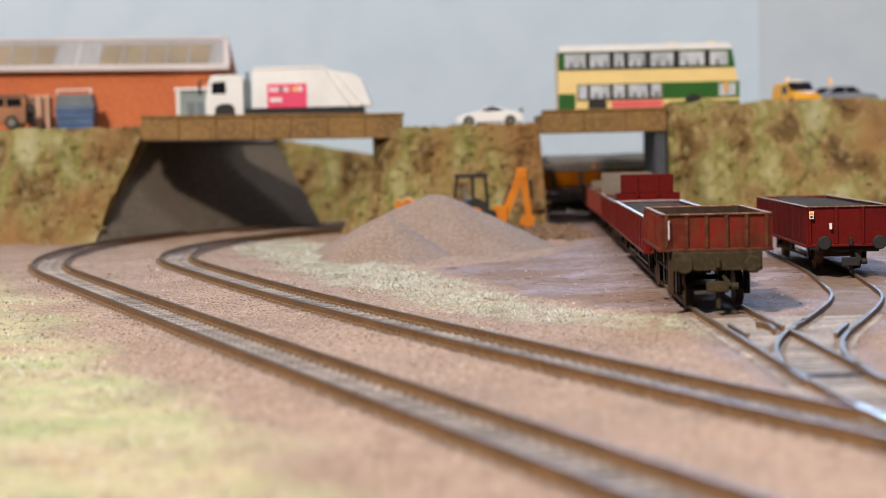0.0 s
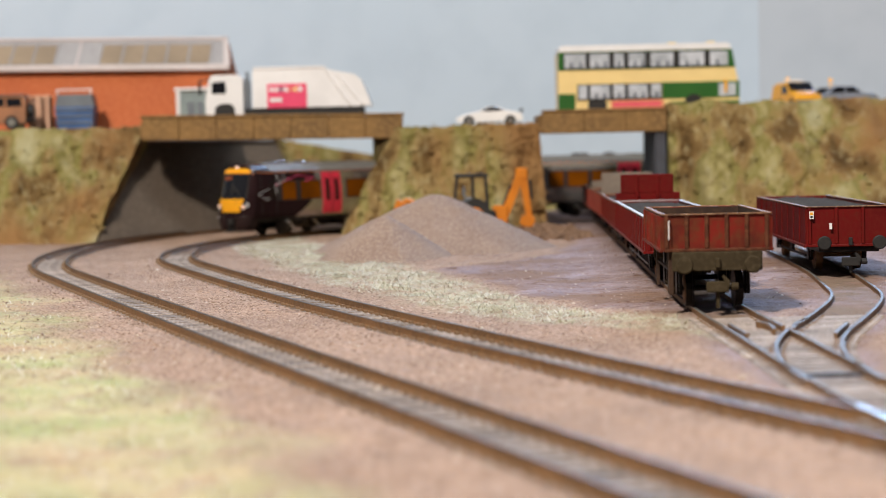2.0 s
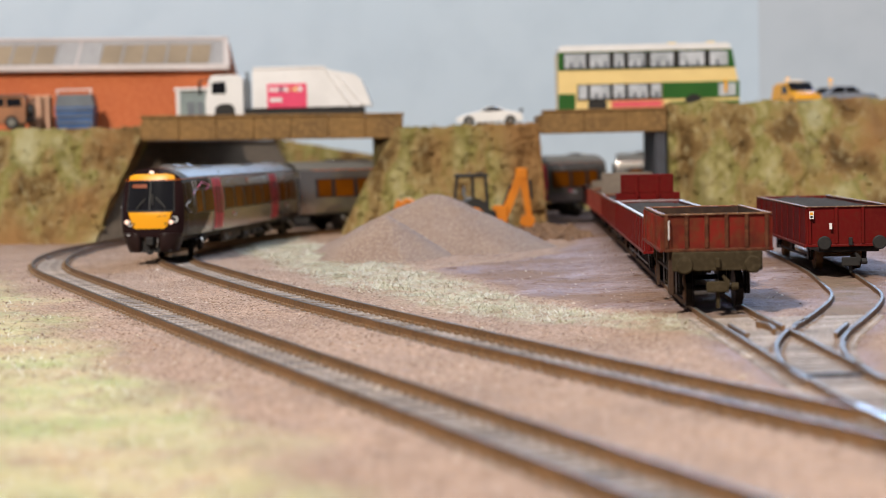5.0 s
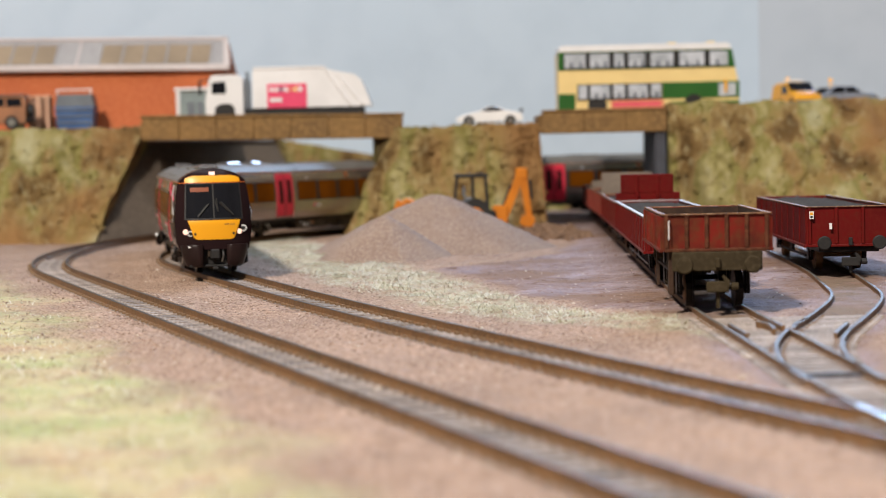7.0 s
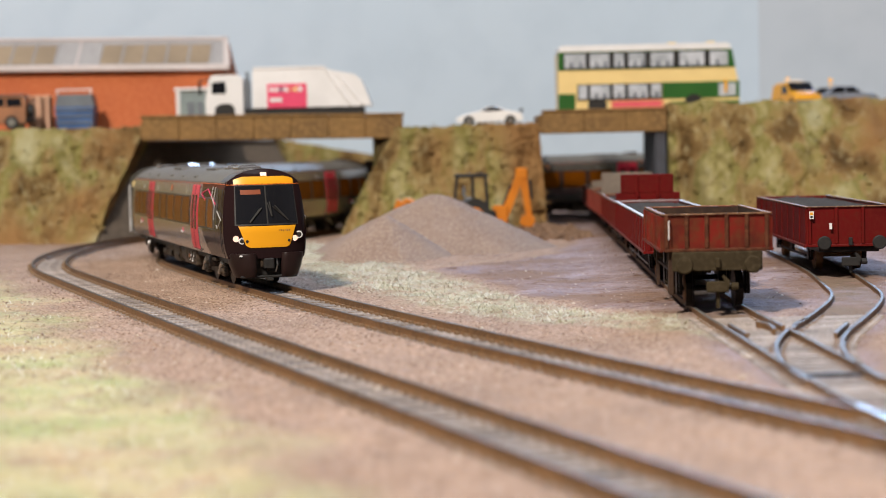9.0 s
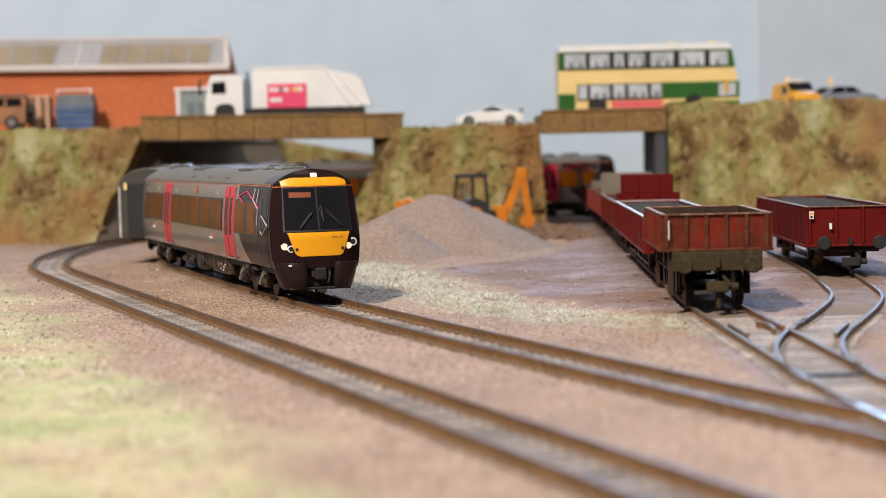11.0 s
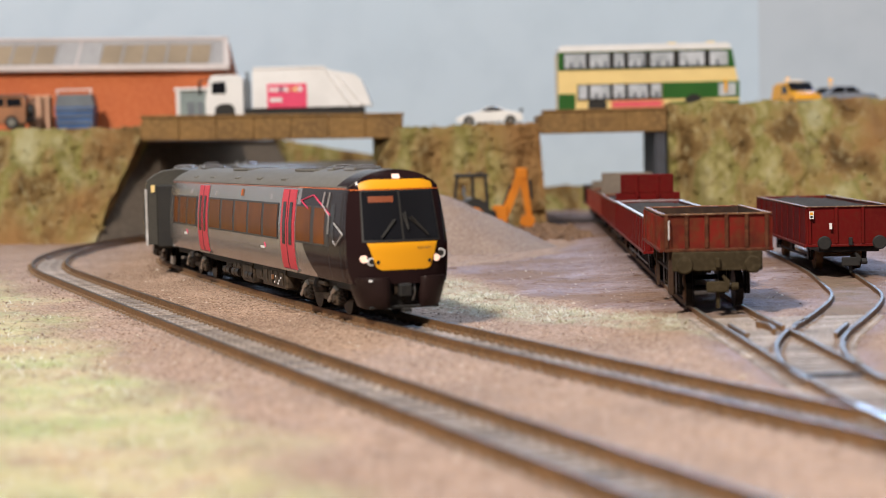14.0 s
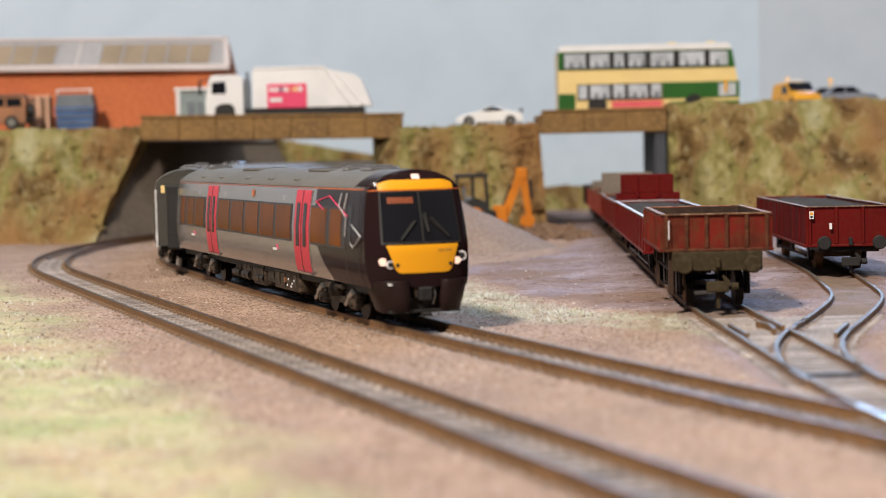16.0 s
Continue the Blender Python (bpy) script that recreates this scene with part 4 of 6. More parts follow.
def car(label, cab=True):
    c = thing("railcar", label, "railcar", group="diesel train")
    r = ring(12.4)
    n = len(r)
    k = Mesh()
    def s_at(u, z):
        return nose(u, z) if cab else 0.0
    rows = []
    for q in (0.0, 1.2, 30.0, 120.0, 240.0, LEN - 2.2, LEN - 0.6, LEN):
        sc = 0.985 if (q == LEN or (q == 0.0 and not cab)) else 1.0
        rows.append([(u * sc, NOSE - (max(q, s_at(u, z) + q) if q < 5 else q), (z - 25) * sc + 25) for u, z in r])
    k.grid(rows)
    w = n - 1
    for i in range(len(k.f)):
        j = i % w
        k.m[i] = 1 if 12 <= j < w - 12 else (2 if cab and i // w < 2 else 0)
    if cab:
        # plum cab end: shell cut slanted at the back
        zs = sorted({z for _, z in r})
        cap = []
        for z in zs:
            cap.append([(half(z) * t, NOSE - nose(half(z) * t, z), z) for t in (-1, -.93, -.8, -.6, -.3, 0, .3, .6, .8, .93, 1)])
        k.grid(cap, 2)
    else:
        k.add(rows[0], [tuple(range(n))], 3)
    k.add(rows[-1], [tuple(range(n - 1, -1, -1))], 3)
    k.add([rows[0][0], rows[0][-1], rows[-1][-1], rows[-1][0]], [(0, 1, 2, 3)], 3)
    body = part("body", k, [M["silver"], M["roof"], M["plum"], M["end_grey"]], c, "silver-grey body with grey roof", True)
    if cab:
        k = Mesh()
        for e in (-1, 1):
            side_patch(k, e, 11, 47, 12.5, 44.2, 0.10, 0, 0, 6)
            zs = [12.5, 13.5, 14.5, 16, 17.5, 19, 21, 23, 25, 28, 32, 36, 40, 42.8, 44.2]
            back = [46.5, 47.4, 49.0, 51.5, 54.0, 56.2, 58.8, 60.8, 62.4, 64.0, 65.2, 65.9, 66.2, 66.4, 66.4]
            k.grid([[(e * (half(z) + .10), NOSE - lerp(46.9, b, i / 4), z) for z, b in zip(zs, back)] for i in range(5)])
        # roof of the cab
        top = [(u, z) for u, z in r if z >= 44.0]
        k.grid([[(u * 1.006, NOSE - max(q, nose(u, z) + 0.4), z + 0.1) for u, z in top] for q in (0, 13, 18, 24)])
        part("cab_shell", k, M["plum"], c, "dark plum cab end", True)
        # front: windscreen, yellow panel, orange band, lamps
        def lin(a, b, z0, z1):
            return lambda z: lerp(a, b, (z - z0) / (z1 - z0))
        zz = [26.3, 28, 31, 34, 37, 40, 42, 43.3]
        f = Mesh()
        fr = front_patch(Mesh(), zz, lambda z: -lin(13.6, 12.6, 26, 43.3)(z), lambda z: lin(13.6, 12.6, 26, 43.3)(z), 0.06)
        part("windscreen_surround", fr, M["black"], c, "", True)
        for e in (-1, 1):
            a = lambda z, e=e: (0.35 if e > 0 else -lin(13.0, 12.2, 26, 43.3)(z))
            b = lambda z, e=e: (lin(13.0, 12.2, 26, 43.3)(z) if e > 0 else -0.35)
            part("windscreen", front_patch(Mesh(), [27, 29, 32, 35, 38, 41, 42.8], a, b, 0.16), M["glass"], c, "", True)
        part("destination_blind", front_patch(Mesh(), [39.2, 40.2, 41.2], lambda z: 2.0, lambda z: 10.4, 0.22), M["dest"], c, "amber destination display")
        wy = lambda z: float(np.interp(z, [17, 17.5, 18.2, 26], [7.6, 8.8, 9.5, 12.2]))
        part("yellow_panel", front_patch(Mesh(), [17.0, 17.5, 18.2, 19.5, 21, 23, 25, 26.0], lambda z: -wy(z), wy, 0.14, 14), M["yellow"], c, "yellow warning panel", True)
        wo = lambda z: 12.8 - 4.0 * max(0, (z - 45.2) / 1.5) ** 2
        part("orange_band", front_patch(Mesh(), [43.6, 44.2, 44.9, 45.6, 46.3, 46.7], lambda z: -wo(z), wo, 0.14, 14), M["yellow"], c, "orange-yellow band above the windscreen", True)
        part("lining", front_patch(Mesh(), [43.25, 43.5], lambda z: -15.6, lambda z: 15.6, 0.18, 14), M["orange"], c)
        def lamp(u, z, rad, m, label=""):
            y = NOSE - nose(u, z)
            part("head_lamp", Mesh().cyl((u, y - 0.8, z), (u, y + 0.28, z), rad, 16), M[m], c, label)
        def rim(u, z, rad):
            y = NOSE - nose(u, z)
            k2 = Mesh().cyl((u, y - 0.8, z), (u, y + 0.2, z), rad, 18)
            o = part("lamp_rim", k2, M["white"], c)
            part("lamp_lens", Mesh().cyl((u, y, z), (u, y + 0.3, z), rad * 0.68, 16), M["black"], o)
        lamp(13.2, 20.8, 1.3, "lamp", "lit head lamp")
        rim(11.0, 19.9, 1.35)
        lamp(-11.6, 20.5, 1.2, "lamp", "lit head lamp")
        rim(-13.6, 21.9, 1.6)
        k2 = front_patch(Mesh(), [46.9, 47.4, 47.9, 48.4], lambda z: -1.3, lambda z: 1.3, 0.3, 4)
        part("top_lamp", k2, M["lamp"], c, "lit top lamp")
        for u in (-8.9, 8.9):
            part("jumper_socket", Mesh().cyl((u, NOSE - nose(u, 19.7) - 0.5, 19.7), (u, NOSE - nose(u, 19.7) + 0.4, 19.7), 0.6, 10), M["black"], c)
        for a, b in (((2.2, 33.5), (7.4, 27.6)), ((-3.4, 34.5), (-9.0, 28.2)), ((-1.4, 36), (-2.0, 30))):
            p, q = [Vector((t[0], NOSE - nose(*t) + 0.7, t[1])) for t in (a, b)]
            part("wiper", Mesh().cyl(p, q, 0.34, 6).cyl(p + Vector((0.9, 0.1, -0.4)), q + Vector((0.2, 0, 0.2)), 0.2, 6), M["black"], c, "dark wiper arm and blade")
        # number on the yellow panel as plain bars
        for i in range(6):
            u = -5.0 - i * 0.75 - (0.4 if i > 2 else 0)
            part("number_mark", front_patch(Mesh(), [23.6, 24.4], lambda z, u=u: u - 0.18, lambda z, u=u: u + 0.18, 0.2, 1), M["wag_rim"], c)
        # bumper skirt below the front
        for e in (-1, 1):
            k = Mesh()
            out = [(e * 15.8, NOSE - 12), (e * 16.0, NOSE - 5), (e * 14.6, NOSE - 2.0), (e * 11.5, NOSE + 0.2), (e * 8.5, NOSE + 1.0), (e * 5.6, NOSE + 1.2), (e * 5.6, NOSE - 5), (e * 13.5, NOSE - 14)]
            rows2 = [[(x * s if abs(x) > 6 else x, NOSE - 3 + (y - NOSE + 3) * s2, z) for x, y in out + out[:1]] for z, s, s2 in ((4.4, 0.80, 0.7), (5.0, 0.84, 0.9), (9.0, 0.93, 1.0), (13.6, 1.0, 1.0), (14.6, 0.985, 0.9))]
            k.grid(rows2)
            k.add(rows2[0][:-1], [tuple(range(len(out)))])
            k.add(rows2[-1][:-1], [tuple(range(len(out)))])
            part("bumper", k, M["skirt"], c, "dark plum bumper fairing", True)
        k = Mesh().box(-5.4, 5.4, NOSE - 8, NOSE - 3, 5, 15, 0.3)
        k.box(-2.2, 2.2, NOSE - 4, NOSE + 1.2, 8, 12.5, 0.5)
        part("coupler", k, M["black"], c)
        k = Mesh().box(0.4, 3.4, NOSE - 3.4, NOSE - 1.2, 8.6, 13.6, 0.4).box(-0.6, 0.2, NOSE - 3.0, NOSE - 1.8, 6.5, 11, 0.2)
        part("coupler_head", k, M["bogie_brown"], c, "dusty brown coupler head")
        part("air_hose", Mesh().cyl((-3.6, NOSE - 2.4, 14), (-3.9, NOSE - 1.6, 9.5), 0.45, 8).cyl((-3.9, NOSE - 1.6, 9.5), (-3.2, NOSE - 2.2, 6.6), 0.4, 8), M["steel"], c)
        part("bumper_mark", Mesh().box(11.2, 12.4, NOSE - 0.6, NOSE + 0.6, 13.3, 14.0, 0.1), M["white"], c)
        k = Mesh().box(-12, 12, NOSE - 2.6, NOSE - 0.8, 4.2, 5.2, 0.3)
        k.box(-1.2, 1.2, NOSE - 2, NOSE + 3, 3.2, 4.4, 0.2)
        part("guard_iron", k, M["black"], c)
    # doors, windows on both sides
    d1, d2 = (72.6, 91.4), (220.2, 238.8)
    for e in (-1, 1):
        for a, b in (d1, d2):
            dr = part("door", side_patch(Mesh(), e, a, b, 13.6, 42.8, 0.35, 0, 0, 2), M["door_red"], c, "crimson double-leaf door", True)
            k = Mesh()
            mid = (a + b) / 2
            for p, q in ((a + 2.9, mid - 2.6), (mid + 2.6, b - 2.9)):
                side_patch(k, e, p, q, 22.6, 38.2, 0.5)
            part("door_window", k, M["dark_pane"], dr, "", True)
            side_patch(k2 := Mesh(), e, mid - 0.3, mid + 0.3, 13.8, 42.6, 0.45)
            part("door_gap", k2, M["black"], dr)
            part("door_sill", side_patch(Mesh(), e, a - 1, b + 1, 12.6, 13.5, 0.9), M["silver"], c)
            for p in (a - 1.3, b + 0.2):
                part("door_pillar", side_patch(Mesh(), e, p, p + 1.1, 13.6, 42.8, 0.16), M["silver"], c)
        main = (96.4, 219.0, [(97.6 + i * 24.5, 118.4 + i * 24.5) for i in range(5)])
        rear = (242.6, 297.0, [(245.2, 263.4), (266.6, 281.2), (285.0, 294.6)])
        front = (28.0, 71.0, [(51.0, 70.2), (33.0, 46.4)]) if cab else (14.0, 71.0, [(51.0, 70.0), (31.0, 47.6), (16.0, 27.6)])
        for a, b, panes in (main, rear, front):
            wd = part("window_band", side_patch(Mesh(), e, a, b, 23.9, 37.6, 0.22, 0, 0, 4), M["band"], c, "", True)
            for p, q in panes:
                part("window_pane", side_patch(Mesh(), e, p, q, 24.6, 36.9, 0.30), M["pane"], wd, "brown-tinted pane", True)
        part("lining", side_patch(Mesh(), e, 12, 72, 43.55, 43.82, 0.2, 0, 0, 8), M["orange"], c)
        part("lining", side_patch(Mesh(), e, 74, LEN - 2, 43.4, 43.8, 0.2, 0, 0, 8), M["lining_dull"], c)
        # small white lettering as plain bars
        for s in (118, 266):
            for j in range(5):
                part("lettering_mark", side_patch(Mesh(), e, s + j * 1.2, s + j * 1.2 + 0.7, 19.6, 20.5, 0.2), M["white"], c)
            part("emblem_mark", side_patch(Mesh(), e, s - 2.2, s - 1.0, 20.2, 22.0, 0.2, 0, 0.4), M["pink"], c)
        part("side_lamp", side_patch(Mesh(), e, 155, 157.4, 39.2, 42.0, 0.35), M["copper"], c)
        part("side_lamp_lens", side_patch(Mesh(), e, 156.4, 157.6, 39.4, 41.8, 0.5), M["orange"], c)
        for s in (108, 204.5, 256):
            for z in (38.8, 39.5, 40.2):
                part("socket_mark", side_patch(Mesh(), e, s, s + 2.2, z, z + 0.22, 0.3), M["rim_white"], c)
        if cab:
            k = Mesh()
            for p, q in (((34.6, 42.4), (35.7, 38.1)), ((35.7, 38.1), (26.5, 34.3)), ((26.5, 34.3), (27.0, 28.3)), ((28.4, 42.4), (29.6, 37.0)), ((19.8, 32.2), (9.5, 28.8)), ((9.5, 28.8), (18.0, 24.8)), ((18.0, 24.8), (20.4, 26.2))):
                a3 = Vector((e * (half(p[1]) + 0.7), NOSE - p[0], p[1]))
                b3 = Vector((e * (half(q[1]) + 0.7), NOSE - q[0], q[1]))
                k.cyl(a3, b3, 0.2, 6)
            part("handrail", k, M["rim_white"], c, "pale grab rails")
            k = Mesh()
            for p, q in (((54.4, 36.3), (65.0, 39.0)), ((65.0, 39.0), (49.4, 41.2)), ((49.4, 41.2), (31.6, 36.2)), ((31.6, 36.2), (26.8, 34.8))):
                k.cyl((e * (half(p[1]) + 0.3), NOSE - p[0], p[1]), (e * (half(q[1]) + 0.3), NOSE - q[0], q[1]), 0.24, 6)
            part("logo_line", k, M["pink"], c)
            part("cab_door", side_patch(Mesh(), e, 14.0, 27.4, 14, 42.4, 0.18, 0, 0, 3), M["plum"], c, "", True)
            for p in (13.6, 27.5):
                part("cab_door_gap", side_patch(Mesh(), e, p, p + 0.35, 14, 42.4, 0.2), M["black"], c)
            part("cab_window", side_patch(Mesh(), e, 21.2, 26.4, 25, 38.6, 0.3), M["dark_pane"], c, "", True)
    # roof fittings
    for s, ln in ((44, 14), (68, 9), (286, 8)):
        k = Mesh().box(-5, 5, NOSE - s - ln / 2, NOSE - s + ln / 2, 49.2, 51.0, 0.6).box(-3.4, 3.4, NOSE - s - ln / 2 + 1.5, NOSE - s + ln / 2 - 1.5, 50.9, 51.5, 0.4)
        part("roof_box", k, M["silver"], c, "raised silver roof box")
    for s in (96, 200):
        vent = part("roof_vent", Mesh().box(-7, 7, NOSE - s - 13, NOSE - s + 13, 49.0, 50.15, 0.3), M["roof"], c)
        for i in range(8):
            for e in (-1, 1):
                part("vent_slot", Mesh().box(e * 3.8 - 2.4, e * 3.8 + 2.4, NOSE - s - 10.5 + i * 3 - 0.6, NOSE - s - 10.5 + i * 3 + 0.6, 50.1, 50.22), M["black"], vent)
    for s in (102, 140, 178, 226, 262):
        for e in (-1, 1):
            part("roof_pad", Mesh().box(e * 12.6 - 1.1, e * 12.6 + 1.1, NOSE - s - 3.5, NOSE - s + 3.5, 45.6, 46.75, 0.3), M["roof"], c)
    for s in (300, 292):
        part("aerial", Mesh().cyl((3, NOSE - s, 49.4), (3, NOSE - s, 51.6), 0.9, 10, 0.6), M["steel"], c)
    for e in (-1, 1):
        part("gutter", side_patch(Mesh(), e, 12 if cab else 2, LEN - 1, 44.0, 44.5, 0.35, 0, 0, 8), M["roof"], c)
    # underframe equipment
    k = Mesh().box(-14, 14, NOSE - LEN + 2, NOSE - 14, 9.6, 12.2, 0.3)
    part("underframe", k, M["black"], c)
    for e in (-1, 1):
        for s0, s1, z0, w in ((98, 134, 4.4, 14.6), (136, 149, 5.6, 13.6), (151, 170, 3.6, 14.2), (173, 190, 4.6, 13.8), (192, 206, 5.6, 13.0)):
            x0, x1 = sorted((e * 6, e * w))
            bx = part("equipment_box", Mesh().box(x0, x1, NOSE - s1, NOSE - s0, z0, 12.2, 0.6), M["bogie_brown"], c, "dusty brown equipment box")
            for i in range(2 if s1 - s0 < 18 else 4):
                p = lerp(s0 + 2, s1 - 2, (i + 0.5) / (2 if s1 - s0 < 18 else 4))
                x0, x1 = sorted((e * w, e * (w + 0.35)))
                part("box_lid", Mesh().box(x0, x1, NOSE - p - 2.6, NOSE - p + 2.6, z0 + 1.4, 10.8, 0.15), M["bogie_brown"], bx)
        for s, r in ((158, 1.7), (181, 2.0), (199, 1.6)):
            part("air_tank", Mesh().cyl((e * 13.4, NOSE - s - 6, 6.6), (e * 13.4, NOSE - s + 6, 6.6), r, 14), M["bogie"], c)
            part("tank_strap", Mesh().cyl((e * 13.4, NOSE - s - 1, 6.6), (e * 13.4, NOSE - s + 0.2, 6.6), r + 0.2, 14), M["bogie_brown"], c)
        for s, z in ((104, 8.6), (107, 7.4), (108.5, 6.2), (112, 8.8), (113.4, 6.6)):
            part("filler_dot", Mesh().cyl((e * 14.7, NOSE - s, z), (e * 15.2, NOSE - s, z), 0.4, 8), M["white"], c)
        part("filler_plate", Mesh().box(min(e * 14.5, e * 15.3), max(e * 14.5, e * 15.3), NOSE - 118, NOSE - 116, 7.4, 9.2, 0.1), M["copper"], c)
        part("exhaust_pipe", Mesh().cyl((e * 12.6, NOSE - 206, 10.8), (e * 12.6, NOSE - 136, 10.8), 0.9, 10), M["bogie"], c)
    # gangway at the inner end
    def gangway(y, e):
        k = Mesh().box(-10.5, 10.5, min(y, y + e * 3.1), max(y, y + e * 3.1), 11, 42, 0.8)
        part("gangway", k, M["black"], c, "black gangway bellows")
        for u in (-13, 11.4):
            part("warning_plate", Mesh().box(u, u + 1.8, min(y, y + e * .4), max(y, y + e * .4), 38.4, 42), M["bus_cream"], c)
        for u in (-16.4, 15.2):
            part("end_edge", Mesh().box(u, u + 1.2, min(y, y + e * .3), max(y, y + e * .3), 12, 40, 0.1), M["rim_white"], c)
    gangway(NOSE - LEN, -1)
    if not cab:
        gangway(NOSE, 1)
    return c, bogie(c, 0), bogie(c, -208)


car_a, bog_a, bog_b = car("silver and plum diesel railcar with lit cab front and red doors")
car_b, bog_c, bog_d = car("silver-grey centre railcar with crimson doors", False)
car_c, bog_e, bog_f = car("silver and plum railcar with a trailing cab")

# ---- how the train runs: seconds and mm of the leading bogie past the tangent point ----
RUN = [(0, -523.5), (0.6, -464.1), (1, -424.2), (1.5, -371.4), (2, -320.9), (2.5, -272.7), (3, -229.2), (3.5, -189.2), (4, -154.3), (6.5, 39.4), (7, 67.3), (7.5, 90.6), (8, 113.1), (8.5, 133.6), (9, 153.5), (11.5, 247.1), (12, 265.5), (12.5, 283.2), (13, 298.9), (13.5, 312.2), (14, 322.8), (14.5, 331.3), (15, 337.5), (15.5, 340.6), (16, 341.3)]


def run(t):
    """Smooth distance at a time, by cubic pieces."""
    ts = [p[0] for p in RUN]
    ss = [p[1] for p in RUN]
    sl = [(ss[min(i + 1, len(ss) - 1)] - ss[max(i - 1, 0)]) / (ts[min(i + 1, len(ts) - 1)] - ts[max(i - 1, 0)]) for i in range(len(ts))]
    i = max(j for j in range(len(ts) - 1) if ts[j] <= t)
    h = ts[i + 1] - ts[i]
    u = (t - ts[i]) / h
    return ((2 * u ** 3 - 3 * u ** 2 + 1) * ss[i] + (u ** 3 - 2 * u ** 2 + u) * h * sl[i] + (-2 * u ** 3 + 3 * u ** 2) * ss[i + 1] + (u ** 3 - u ** 2) * h * sl[i + 1])


def behind(s, gap):
    """The distance at which a point lies that is gap mm (straight) behind s."""
    p, b = inner(s)[0], s - gap
    for _ in range(5):
        q, d = inner(b)
        v = q - p
        b -= (v.length - gap) / (v.dot(d) / v.length)
    return b


def set_on(front, back):
    """Pose of a body whose pivots stand at two distances, and the bogies' own turns."""
    (p, dp), (q, dq) = inner(front), inner(back)
    h = (p - q).normalized()
    rz = math.degrees(math.atan2(-h.x, h.y))
    turn = [math.degrees(math.atan2(h.x * d.y - h.y * d.x, h.dot(d))) for d in (dp, dq)]
    return mm(p.x, p.y, 0, rz), turn


def motions():
    rows = {o: [] for o in (car_a, car_b, car_c, bog_a, bog_b, bog_c, bog_d, bog_e, bog_f)}
    for i in range(65):
        t = i * 0.25
        a = run(min(t, 15.999))
        b = behind(a, 208)
        c = behind(b, 108.5)
        d = behind(c, 208)
        e = behind(d, 108.5)
        f = behind(e, 208)
        for o, k1, k2, bo, bp, flip in ((car_a, a, b, bog_a, bog_b, 0), (car_b, c, d, bog_c, bog_d, 0), (car_c, f, e, bog_e, bog_f, 1)):
            m, (t1, t2) = set_on(k1, k2)
            if flip:
                t1, t2 = ((t1 + 90) % 180) - 90, ((t2 + 90) % 180) - 90
            rows[o].append((t, m))
            rows[bo].append((t, mm(0, 0, 0, t1)))
            rows[bp].append((t, mm(0, -208, 0, t2)))
    for o, r in rows.items():
        walk(o, r)

# ---- room furniture: legs and window ----
for x in (-900, 900):
    for y in (0, 1580):
        solo("trestle_leg", Mesh().box(x - 25, x + 25, y - 25, y + 25, -900, -60, 3), M["tablewood"], "square timber leg under the baseboard", "table leg", group="baseboard legs")
wn = thing("window_1", "white framed window of the layout room", "window", kind="structure")
for x in (250, 930, 1610):
    part("window_frame", Mesh().box(x, x + 40, 3510, 3550, 1150, 2150, 2), M["white"], wn)


# Unseen lamp stand, added only to give the front key light a source.
lp = thing("key_light_stand", "unseen black lamp stand added to carry the front key light", "lamp", mm(-820, -1050, -900))
part("base", Mesh().cyl((0, 0, 0), (0, 0, 22), 150, 24), M["black"], lp)
part("pole", Mesh().cyl((0, 0, 20), (0, 0, 2620), 12, 12), M["black"], lp)
part("shade", Mesh().cyl((-20, -24, 2700), (30, 36, 2640), 60, 20, 130), M["black"], lp)


# ---- building ----
bd = thing("brick_warehouse", "orange brick warehouse with a pale skylit roof", "building", mm(-300, 0, 80) @ pose(0, 0, 0, 0, 0.8, 0) @ mm(300, 0, -80))
part("wall", Mesh().box(-470, -171, 1425, 1500, 79.6, 127, 0.3), M["brick"], bd, "orange brick wall")
E0, E1 = Vector((0, 1421, 129)), Vector((0, 1452, 153.5))


def on_roof(x, v, off=0.0):
    p = E0.lerp(E1, v)
    n = Vector((0, -(E1.z - E0.z), (E1.y - E0.y))).normalized()
    return (x, p.y + n.y * off, p.z + n.z * off)


def roof_slab(x0, x1, v0, v1, o0, o1, taper=0.0):
    k = Mesh()
    a = [on_roof(x0, v0, o0), on_roof(x1, v0, o0), on_roof(x1 - taper, v1, o0), on_roof(x0, v1, o0)]
    b = [on_roof(x0, v0, o1), on_roof(x1, v0, o1), on_roof(x1 - taper, v1, o1), on_roof(x0, v1, o1)]
    return k.add(a + b, [(0, 1, 2, 3), (7, 6, 5, 4), (0, 4, 5, 1), (1, 5, 6, 2), (2, 6, 7, 3), (3, 7, 4, 0)])


